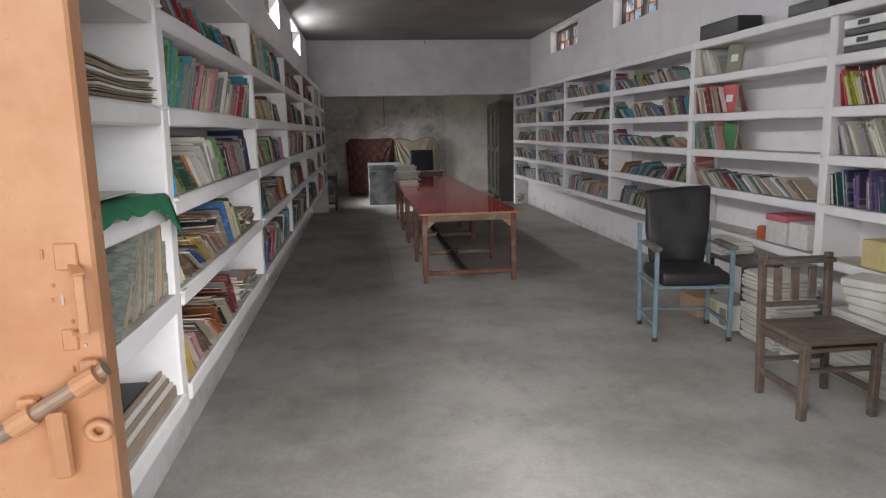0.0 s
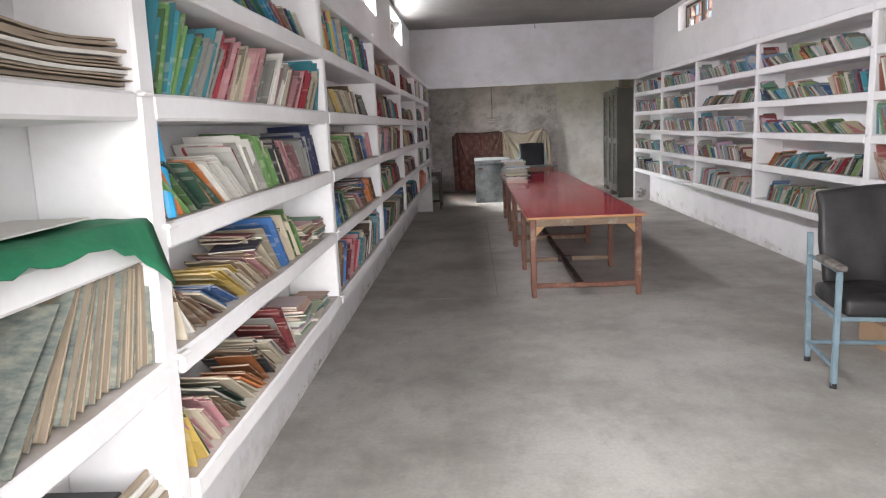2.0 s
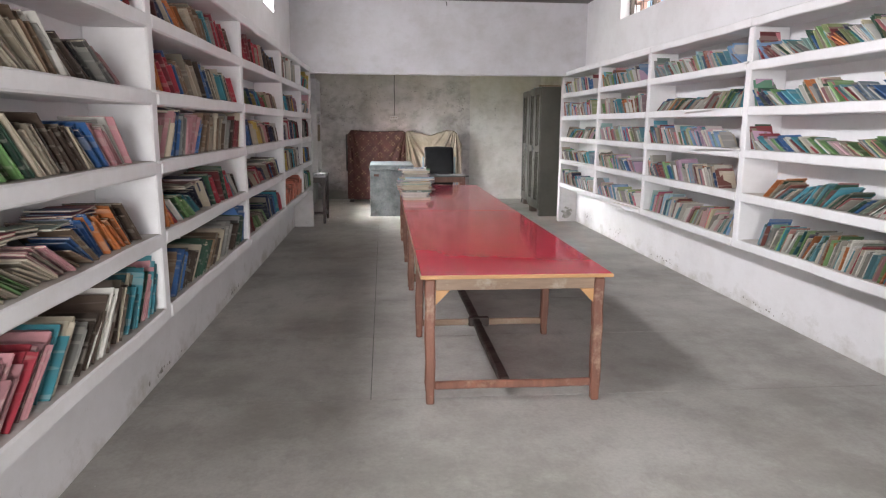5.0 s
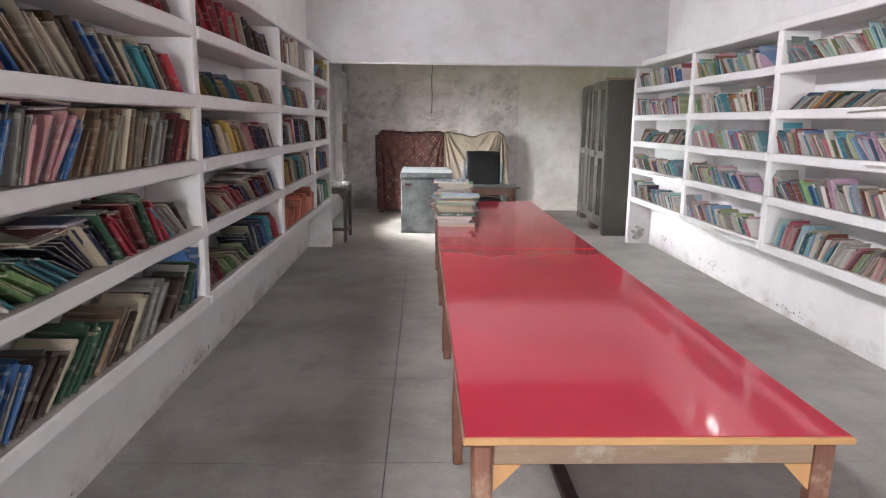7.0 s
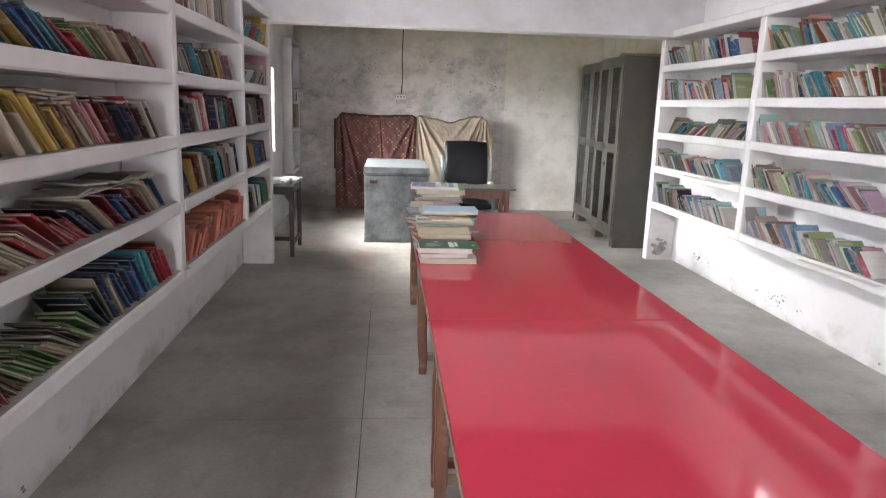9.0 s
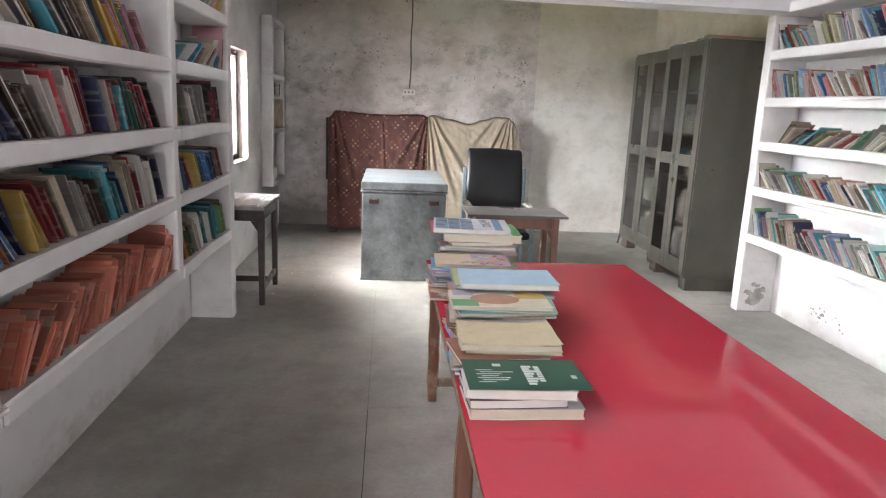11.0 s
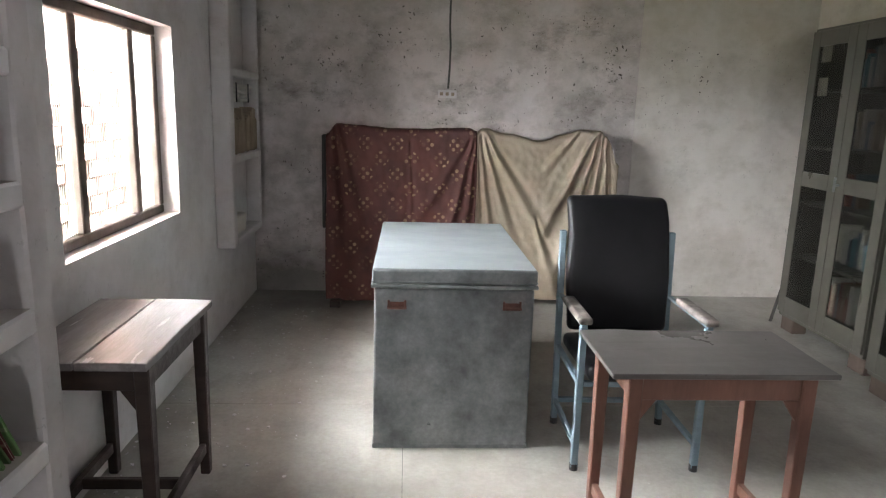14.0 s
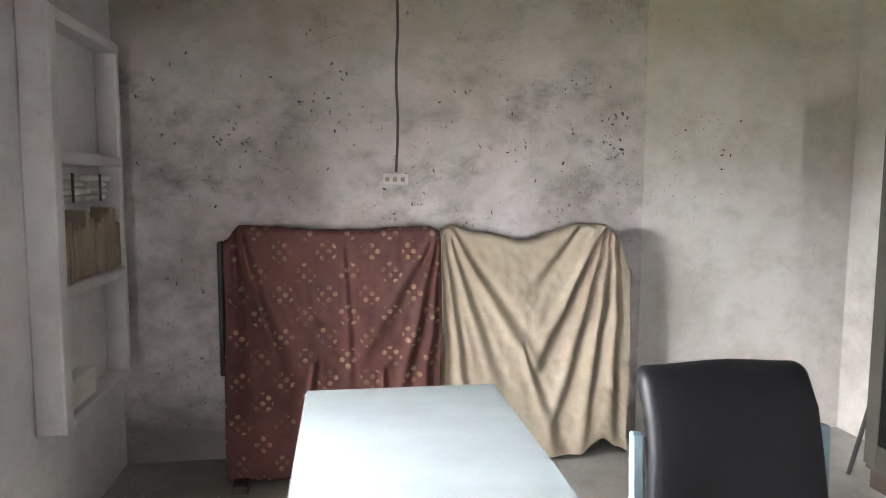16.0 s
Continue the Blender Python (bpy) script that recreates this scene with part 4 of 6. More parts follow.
for bay in range(1, 7):
    for lev in range(5):
        rnd = random.Random(300 + bay * 10 + lev)
        st = style_for(rnd, -1, lev, bay)
        a, b = rys[bay] + 0.045, rys[bay + 1] - 0.045
        if bay == 2:      # half-empty bay behind the chairs
            if lev == 0:
                continue
            st = [None, [MUTED + CREAM, 30, 0.006, 0.02, 0.2, 0.25, 1, 0.95], [MUTED, 12, 0.012, 0.03, 0.22, 0.25, 1, 0.30], [CREAM + REDS, 10, 0.012, 0.026, 0.22, 0.25, 1, 0.30],
                  [CREAM, 14, 0.016, 0.03, 0.22, 0.25, 1, 0.22]][lev]
        if bay == 1:
            if lev in (0, 4):
                continue
            st = [None, [[(0.03, 0.08, 0.2), (0.02, 0.09, 0.1), (0.05, 0.05, 0.06), (0.12, 0.08, 0.2)], 6, 0.02, 0.035, 0.22, 0.25, 1, 0.45],
                  [[(0.4, 0.3, 0.45), (0.6, 0.58, 0.5), (0.3, 0.4, 0.1)], 12, 0.015, 0.03, 0.22, 0.25, 1, 0.4],
                  [[(0.5, 0.5, 0.08), (0.5, 0.05, 0.08), (0.55, 0.15, 0.3), (0.6, 0.57, 0.55), (0.1, 0.08, 0.1)], 10, 0.012, 0.03, 0.22, 0.25, 1, 0.7]][lev]
        book_row(-1, FR, a, b, TOPS[lev], rnd, st, bay == 3 and lev > 2)

# ---- long reading tables ----
def long_table(y0, y1, label, edge):
    t = thing("reading_table", label, "table", "tables in a row")
    x0, x1, z = 0.70, 1.735, 0.72
    cube("tabletop", (x0 + 0.005, y0 + 0.012, z - 0.02), (x1 - 0.005, y1 - 0.004, z), M_LAM, t, "glossy red laminate top", 0.002)
    cube("top_edging", (x0, y0, z - 0.021), (x1, y0 + 0.0115, z - 0.0006), edge, t, "" if edge is M_LAM else "worn pale wooden edging", 0.003)
    cube("top_edging", (x0, y0 + 0.012, z - 0.021), (x0 + 0.0048, y1 - 0.004, z - 0.002), M_APRON, t, "worn pale wooden edging", 0.003)
    cube("top_edging", (x1 - 0.0048, y0 + 0.012, z - 0.021), (x1, y1 - 0.004, z - 0.002), M_APRON, t, "worn pale wooden edging", 0.003)
    lx0, lx1 = 0.755, 1.665
    ys = [y0 + 0.035, (y0 + y1) / 2 - 0.13, y1 - 0.09]
    for y in ys:
        for x in (lx0, lx1):
            bm = rough_block((x - 0.027, y - 0.027, 0), (x + 0.027, y + 0.027, z - 0.022), 12, x * 7 + y)
            for v in bm.verts:
                v.co.x += 0.007 * noise.noise(Vector((x * 9, y * 9, v.co.z * 6)))
                if v.co.z < 0.1:
                    v.co.x += (x - v.co.x) * 0.18
                    v.co.y += (y - v.co.y) * 0.18
                v.co.z = max(0.0, min(v.co.z, z - 0.022))
            part("leg", bm, M_TABLEWOOD, t)
        part("stretcher", rough_block((lx0 + 0.022, y - 0.014, 0.08), (lx1 - 0.022, y + 0.014, 0.125), 12, y * 3), M_TABLEWOOD if y == ys[0] else M_APRON, t)
        cube("apron", (lx0 + 0.027, y - 0.012, z - 0.085), (lx1 - 0.027, y + 0.012, z - 0.0215), M_APRON, t, "", 0.003)
    for x in (lx0, lx1):
        for a, b in zip(ys, ys[1:]):
            cube("apron", (x - 0.012, a + 0.028, z - 0.085), (x + 0.012, b - 0.028, z - 0.0215), M_APRON, t, "", 0.003)
    for a, b in zip(ys, ys[1:]):
        part("stretcher", rough_block((1.14, a + 0.015, 0.085), (1.195, b - 0.015, 0.13), 14, a * 5), M_DARKWOOD, t, "dark lengthwise stretcher")
    cube("lashing", (1.11, ys[1] - 0.022, 0.072), (1.26, ys[1] + 0.022, 0.14), M_DARKWOOD, t, "dark lashing round the stretcher", 0.012, 3)
    for x, s in ((lx0 + 0.028, 1), (lx1 - 0.028, -1)):
        bm = bmesh.new()
        y = ys[0] - 0.008
        vs = [bm.verts.new((x, y, z - 0.087)), bm.verts.new((x + s * 0.075, y, z - 0.087)), bm.verts.new((x, y, z - 0.165))]
        f = bm.faces.new(vs)
        r = bmesh.ops.extrude_face_region(bm, geom=[f])
        bmesh.ops.translate(bm, verts=[v for v in r["geom"] if isinstance(v, bmesh.types.BMVert)], vec=(0, 0.016, 0))
        bmesh.ops.recalc_face_normals(bm, faces=bm.faces)
        part("bracket", bm, M_EDGE, t, "pale triangular bracket")
    return t


long_table(7.095, 9.80, "long wooden reading table with a glossy red top", M_EDGE)
long_table(9.802, 12.50, "long wooden reading table with books along its edge", M_LAM)


# ---- books lying on the table ----
def lying_book(x0, y0, z, w, d, h, rot, cover, pages=None, label="thick book lying flat in a stack", curl=0.0, thin=0.0018, limp=0.0):
    """w along x, d along y; cover colours top and bottom, spine to -x."""
    b = thing("book", label, "book", "books stacked on the table", pose(x0 + w / 2, y0 + d / 2, z, 0, 0, rot))
    mat = cover if not isinstance(cover, tuple) else plain("printed_cover", cover, 0.4)

    def sheet(bm, lo, hi, lift):
        block(bm, lo, hi)
        if lift:
            for i in range(1, 8):
                bmesh.ops.bisect_plane(bm, geom=bm.verts[:] + bm.edges[:] + bm.faces[:], plane_co=(lo[0] + (hi[0] - lo[0]) * i / 8, 0, 0), plane_no=(1, 0, 0))
            for v in bm.verts:
                u = (v.co.x - lo[0]) / (hi[0] - lo[0])
                v.co.z += lift * (u ** 2 * 0.6 + 0.4 * (1 - u) ** 3)
        return bm
    def wave(bm):
        """Limp paper: sagging sides and a lifted corner, the same for all sheets of the book."""
        if limp:
            for k in range(1, 7):
                for no, co in (((1, 0, 0), (-w / 2 + w * k / 7, 0, 0)), ((0, 1, 0), (0, -d / 2 + d * k / 7, 0))):
                    bmesh.ops.bisect_plane(bm, geom=bm.verts[:] + bm.edges[:] + bm.faces[:], plane_co=co, plane_no=no)
            for v in bm.verts:
                q = v.co.copy()
                v.co.z += limp * noise.noise(Vector((q.x * 9 + x0 * 31, q.y * 9, z * 70))) + limp * 0.8 * (abs(q.x) * 2 / w) ** 4
                v.co.x += limp * 1.5 * noise.noise(Vector((q.y * 12, z * 90, 3.0)))
                v.co.y += limp * 1.5 * noise.noise(Vector((q.x * 12, z * 90, 8.0)))
        return bm
    sheet_bm = sheet(bmesh.new(), (-w / 2 + 0.003, -d / 2 + 0.002, thin), (w / 2 - 0.003, d / 2 - 0.002, h - thin), 0)
    part("page_block", wave(sheet_bm), pages or M_PAGES, b)
    part("cover", wave(sheet(bmesh.new(), (-w / 2, -d / 2, h - thin + 0.0002), (w / 2, d / 2, h + 0.0002), curl)), mat, b)
    part("back_cover", wave(sheet(bmesh.new(), (-w / 2, -d / 2, 0.0002), (w / 2, d / 2, thin - 0.0002), 0)), mat, b)
    return b


def bars_on(b, rows, material, lift):
    """Plain bars in place of small print on a cover: x, y, length, height."""
    for x, y, lx, ly in rows:
        cube("print_bar", (x, y, lift), (x + lx, y + ly, lift + 0.0005), material, b)


def words_on(b, text, x, y, z, size, turn, material):
    c = bpy.data.curves.new("title", "FONT")
    c.body, c.size, c.extrude = text, size, 0.0003
    c.materials.append(material)
    o = new("title", c)
    o.parent = b
    o.matrix_basis = pose(x, y, z, 0, 0, turn)


M_INK = plain("white_print", (0.7, 0.72, 0.7), 0.5)
M_GREYINK = plain("grey_print", (0.14, 0.17, 0.22), 0.5)
M_BLUEINK = plain("blue_print", (0.12, 0.24, 0.42), 0.45)
M_BROWNINK = plain("brown_print", (0.4, 0.22, 0.15), 0.5)
rs = random.Random(5)
T = 0.7206


def stack(x, y, w, d, thick, colours, jitter=0.022, curl=0.0, turn=9):
    z = T
    b = None
    rows = []
    for i, (h, c) in enumerate(zip(thick, colours)):
        if i < len(thick) - 1 and h > 0.0135 and turn > 5:      # a pair of thinner ones
            k = rs.uniform(0.35, 0.65)
            rows += [(h * k - 0.0007, c), (h * (1 - k) - 0.0007, tuple(v * rs.uniform(0.6, 1.2) + 0.05 for v in c))]
        else:
            rows.append((h, c))
    for i, (h, c) in enumerate(rows):
        last = i == len(rows) - 1
        k = 0.2 if last else 1.0
        ww = w if last else w * rs.uniform(0.8, 1.02)
        b = lying_book(x + (0 if last else rs.uniform(-1.3, 1.2) * jitter), y + rs.uniform(-jitter, jitter) * k, z, ww, d if last else d * rs.uniform(0.88, 1.03), h,
                       rs.uniform(-turn, turn) * k, c, M_PAPER if rs.random() < 0.5 else M_PAGES, curl=curl if last else 0.0, thin=min(0.0018, h * 0.2),
                       limp=(0.0 if last and not curl else 0.0025 if turn > 5 else 0.0012))
        z += h + 0.0014
    return b, thick[-1] + 0.0004


def ellipse_on(b, x, y, rx, ry, lift, material):
    bm = bmesh.new()
    bmesh.ops.create_circle(bm, cap_ends=True, segments=28, radius=1, matrix=Matrix.Translation((x, y, lift)) @ Matrix.Diagonal((rx, ry, 1, 1)))
    part("print_patch", bm, material, b)


M_PALEGREEN = plain("pale_green_print", (0.12, 0.3, 0.14), 0.5)
M_PALEORANGE = plain("pale_orange_print", (0.55, 0.36, 0.12), 0.5)
M_LILAC = plain("lilac_print", (0.4, 0.34, 0.45), 0.5)
M_SKYBLUE = plain("sky_blue_print", (0.16, 0.27, 0.43), 0.45)
grey, tan, teal = (0.4, 0.4, 0.38), (0.46, 0.36, 0.24), (0.16, 0.36, 0.36)
# dark green cover on white books
b, q = stack(0.71, 10.72, 0.31, 0.2, [0.027, 0.024, 0.025, 0.0022], [(0.66, 0.62, 0.62), (0.05, 0.05, 0.06), (0.62, 0.58, 0.6), (0.022, 0.085, 0.055)], 0.006, 0.0, 3)
b["label"] = "thin dark green cover with white print"
bars_on(b, [(-0.125 + 0.012 * (i % 2), -0.055 + i * 0.013, 0.045 + 0.02 * (i % 3), 0.003) for i in range(7)], M_INK, q)
bars_on(b, [(0.0, -0.07 + 0.016 * i, 0.02 + 0.006 * (i % 3), 0.012) for i in range(8)] + [(0.033, -0.05 + 0.013 * i, 0.014, 0.009) for i in range(8)] + [(-0.075, 0.05, 0.022, 0.018), (0.12, -0.03, 0.014, 0.02)], M_INK, q)
# beige notebooks
b, q = stack(0.715, 10.945, 0.285, 0.205, [0.012, 0.018, 0.01, 0.02, 0.013, 0.012, 0.018], [(0.5, 0.2, 0.08), (0.1, 0.25, 0.45), (0.3, 0.3, 0.32), tan, (0.3, 0.14, 0.1), (0.4, 0.32, 0.22), (0.55, 0.46, 0.31)], 0.016, 0.009)
b["label"] = "curled beige notebook on top of a stack"
# schoolbook with an orange and green cover
b, q = stack(0.715, 11.235, 0.325, 0.19, [0.02, 0.018, 0.014, 0.018, 0.012, 0.014, 0.02, 0.012], [(0.1, 0.3, 0.5), tan, (0.4, 0.3, 0.2), (0.2, 0.1, 0.06), grey, (0.55, 0.53, 0.5), teal, (0.62, 0.58, 0.48)], 0.014)
b["label"] = "orange and green schoolbook on top of a stack"
cube("print_patch", (-0.16, -0.093, q), (-0.075, -0.02, q + 0.0003), M_PALEGREEN, b)
cube("print_patch", (0.06, 0.0, q), (0.16, 0.093, q + 0.0003), M_PALEORANGE, b)
cube("print_patch", (-0.15, 0.03, q), (-0.08, 0.085, q + 0.0003), M_LILAC, b)
ellipse_on(b, -0.015, -0.01, 0.082, 0.06, q + 0.0006, M_BROWNINK)
# light blue book bent over a larger one
b, q = stack(0.745, 11.44, 0.345, 0.25, [0.02, 0.018, 0.02, 0.016, 0.024, 0.02, 0.022, 0.002], [(0.4, 0.1, 0.1), grey, (0.5, 0.3, 0.1), (0.1, 0.25, 0.4), tan, grey, (0.3, 0.3, 0.32), (0.42, 0.45, 0.24)], 0.014)
b["label"] = "pale yellow and green cover under a blue book"
cube("print_patch", (0.05, 0.06, q), (0.165, 0.12, q + 0.0003), M_PALEGREEN, b)
cube("print_patch", (-0.03, 0.07, q), (0.06, 0.12, q + 0.0003), M_PALEORANGE, b)
b = lying_book(0.762, 11.385, 0.874, 0.335, 0.215, 0.018, -1, (0.42, 0.58, 0.72), M_PAPER, "curled light blue book lying on a stack", 0.007)
# small colourful books
b, q = stack(0.70, 11.765, 0.30, 0.2, [0.02, 0.018, 0.022, 0.02, 0.016, 0.014, 0.018, 0.012], [(0.5, 0.2, 0.2), (0.6, 0.5, 0.5), (0.4, 0.14, 0.1), (0.2, 0.18, 0.2), (0.1, 0.36, 0.55), (0.5, 0.4, 0.5), (0.1, 0.35, 0.5), (0.58, 0.46, 0.34)], 0.02)
b["label"] = "small book with a colourful printed cover"
cube("print_patch", (0.0, -0.098, q), (0.148, 0.098, q + 0.0002), M_LILAC, b)
for i in range(46):
    px, py, sz = rs.uniform(0.0, 0.13), rs.uniform(-0.095, 0.07), rs.uniform(0.012, 0.024)
    ellipse_on(b, px + 0.008, py + 0.01, sz * 0.6, sz * 0.55, q + 0.0004 + i * 0.00002, rs.choice([M_PINK, M_YELLOW, M_ORANGEPL, M_GREENCLOTH, M_BLUEINK, M_PALEORANGE]))
words_on(b, "ACE", -0.045, -0.08, q + 0.0004, 0.035, 25, M_BLUEINK)
# physics textbooks
b, q = stack(0.75, 12.02, 0.34, 0.30, [0.02, 0.022, 0.024, 0.03, 0.026, 0.03, 0.028, 0.032], [(0.5, 0.12, 0.12), (0.05, 0.05, 0.05), (0.5, 0.3, 0.26), (0.36, 0.3, 0.24), grey, (0.5, 0.42, 0.36), (0.4, 0.34, 0.28), (0.62, 0.63, 0.64)], 0.016)
b["label"] = "white textbook with a green edge in a stack"
cube("print_bar", (0.13, -0.148, q), (0.168, 0.148, q + 0.0004), plain("green_print", (0.07, 0.3, 0.08), 0.4), b)
lying_book(0.70, 12.055, 0.9405, 0.335, 0.31, 0.0035, -1, (0.42, 0.05, 0.05), M_PAPER, "thin red book under a textbook")
b = lying_book(0.712, 12.03, 0.9445, 0.335, 0.30, 0.018, -4, (0.62, 0.63, 0.65), M_PAPER, "white and blue textbook on top of a stack", 0.0)
q = 0.0186
M_PHOTO = surface("small_printed_photos", (0.34, 0.33, 0.32), (0.08, 0.07, 0.06), 0.45, 30, 60, 0.9, 0.0)
for i in range(3):
    for j in range(5):
        x, y = -0.158 + 0.056 * i + 0.0 * j, 0.092 - 0.056 * j - 0.008 * i
        if x + 0.045 < 0.075 - 0.022 * j + 0.05:
            cube("print_patch", (x, y, q), (x + 0.053, y + 0.053, q + 0.0003), M_PHOTO if (i + j) % 2 else M_SKYBLUE, b)
cube("print_bar", (0.10, -0.14, q), (0.135, 0.14, q + 0.0003), M_SKYBLUE, b)
words_on(b, "PHYSICS", 0.038, 0.11, q + 0.0003, 0.05, -85, M_GREYINK)
bars_on(b, [(0.082, -0.07, 0.006, 0.15)], M_PALEORANGE, q)


# ---- tin trunk ----
tr = thing("storage_chest", "large galvanised steel chest with a hinged lid", "chest")
x0, x1, y0, y1 = 0.295, 1.0, 14.84, 16.04
cube("body", (x0, y0, 0.004), (x1, y1, 0.755), M_ZINC, tr, "", 0.012, 2)
cube("bottom_rim", (x0 - 0.004, y0 - 0.004, 0), (x1 + 0.004, y1 + 0.004, 0.022), M_ZINC, tr, "", 0.003)
cube("lid_rim", (x0 - 0.014, y0 - 0.014, 0.757), (x1 + 0.014, y1 + 0.014, 0.775), M_ZINC, tr, "", 0.006, 2)
cube("lid", (x0 - 0.009, y0 - 0.009, 0.776), (x1 + 0.009, y1 + 0.009, 0.842), M_ZINC, tr, "", 0.01, 2)
cube("lid_top", (x0 - 0.003, y0 - 0.003, 0.8423), (x1 + 0.003, y1 + 0.003, 0.8443), M_ZINCLID, tr, "pale sheet steel lid top", 0.0008)
cube("lid_seam", (x0 - 0.011, y0 - 0.011, 0.784), (x1 + 0.011, y1 + 0.011, 0.789), M_ZINC, tr)
for x in (x0 + 0.1, x1 - 0.1):
    cube("hasp", (x - 0.04, y0 - 0.006, 0.66), (x + 0.04, y0 - 0.0005, 0.695), M_RUST, tr, "rusty hasp", 0.003)
    bm = bmesh.new()
    rod(bm, (x - 0.042, y0 - 0.014, 0.672), (x + 0.042, y0 - 0.014, 0.672), 0.007, 8)
    rod(bm, (x - 0.036, y0 - 0.014, 0.672), (x - 0.036, y0 - 0.014, 0.705), 0.005, 8)
    rod(bm, (x + 0.036, y0 - 0.014, 0.672), (x + 0.036, y0 - 0.014, 0.705), 0.005, 8)
    part("hasp_loop", bm, M_RUST, tr, "rusty wire loop")
bm = bmesh.new()
rod(bm, (x1 + 0.012, 15.35, 0.62), (x1 + 0.012, 15.5, 0.62), 0.008, 8)
part("side_handle", bm, M_RUST, tr)


# ---- small desk and stool ----
def four_leg_table(name, label, category, x0, x1, y0, y1, z, top_mat, leg_mat, leg, planks, overhang, thick=0.02):
    t = thing(name, label, category)
    w = (x1 - x0) / planks
    for i in range(planks):
        bm = bmesh.new()
        block(bm, (x0 + i * w + 0.0015, y0, z - thick), (x0 + (i + 1) * w - 0.0015, y1, z), 0.003)
        for k in range(1, 6):
            bmesh.ops.bisect_plane(bm, geom=bm.verts[:] + bm.edges[:] + bm.faces[:], plane_co=(0, y0 + (y1 - y0) * k / 6, 0), plane_no=(0, 1, 0))
        for v in bm.verts:
            v.co += noise.noise_vector(v.co * 4) * 0.004
        part("top_plank" if planks > 1 else "desktop", bm, top_mat, t)
    a0, a1, b0, b1 = x0 + overhang[0], x1 - overhang[0], y0 + overhang[1], y1 - overhang[1]
    for x in (a0, a1):
        for y in (b0, b1):
            bm = bmesh.new()
            h = leg / 2
            block(bm, (x - h, y - h, 0), (x + h, y + h, z - thick - 0.004), 0.004)
            for v in bm.verts:
                if v.co.z < 0.05:
                    v.co.x += (x - v.co.x) * 0.25
                    v.co.y += (y - v.co.y) * 0.25
            part("leg", bm, leg_mat, t)
    h = leg / 2
    for y in (b0, b1):
        cube("apron", (a0 + h, y - 0.011, z - thick - 0.085), (a1 - h, y + 0.011, z - thick - 0.003), leg_mat, t, "", 0.003)
    for x in (a0, a1):
        cube("apron", (x - 0.011, b0 + h, z - thick - 0.085), (x + 0.011, b1 - h, z - thick - 0.003), leg_mat, t, "", 0.003)
        cube("stretcher", (x - 0.012, b0 + h, 0.10), (x + 0.012, b1 - h, 0.145), leg_mat, t, "", 0.003)
    cube("stretcher", (a0 + 0.012, (b0 + b1) / 2 - 0.012, 0.102), (a1 - 0.012, (b0 + b1) / 2 + 0.012, 0.143), leg_mat, t, "", 0.003)
    for x, s in ((a0 + h, 1), (a1 - h, -1)):
        bm = bmesh.new()
        y = b0 - 0.006
        f = bm.faces.new([bm.verts.new((x, y, z - thick - 0.087)), bm.verts.new((x + s * 0.05, y, z - thick - 0.087)), bm.verts.new((x, y, z - thick - 0.16))])
        r = bmesh.ops.extrude_face_region(bm, geom=[f])
        bmesh.ops.translate(bm, verts=[v for v in r["geom"] if isinstance(v, bmesh.types.BMVert)], vec=(0, 0.014, 0))
        bmesh.ops.recalc_face_normals(bm, faces=bm.faces)
        part("bracket", bm, leg_mat, t)
    return t


four_leg_table("writing_desk", "small wooden desk with a scuffed grey top", "desk", 1.08, 1.82, 13.94, 14.37, 0.735, M_DESKTOP, M_DESKWOOD, 0.048, 1, (0.085, 0.045), 0.018)
four_leg_table("side_table", "worn dark wooden side table with a cracked top", "table", -0.80, -0.355, 13.99, 14.69, 0.735, M_STOOLTOP, M_DARKWOOD, 0.05, 2, (0.035, 0.06), 0.028)


# ---- chairs ----
def pad(name, lo, hi, material, parent, bevel, seed, amp=0.01, label=""):
    """A soft cushion: a rounded block with dents."""
    bm = bmesh.new()
    block(bm, lo, hi, bevel, 4)
    bmesh.ops.subdivide_edges(bm, edges=[e for e in bm.edges if e.calc_length() > 0.12], cuts=4, use_grid_fill=True)
    for v in bm.verts:
        v.co += noise.noise_vector(v.co * 7 + Vector((seed, 0, 0))) * amp
    return part(name, bm, material, parent, label, smooth=True)


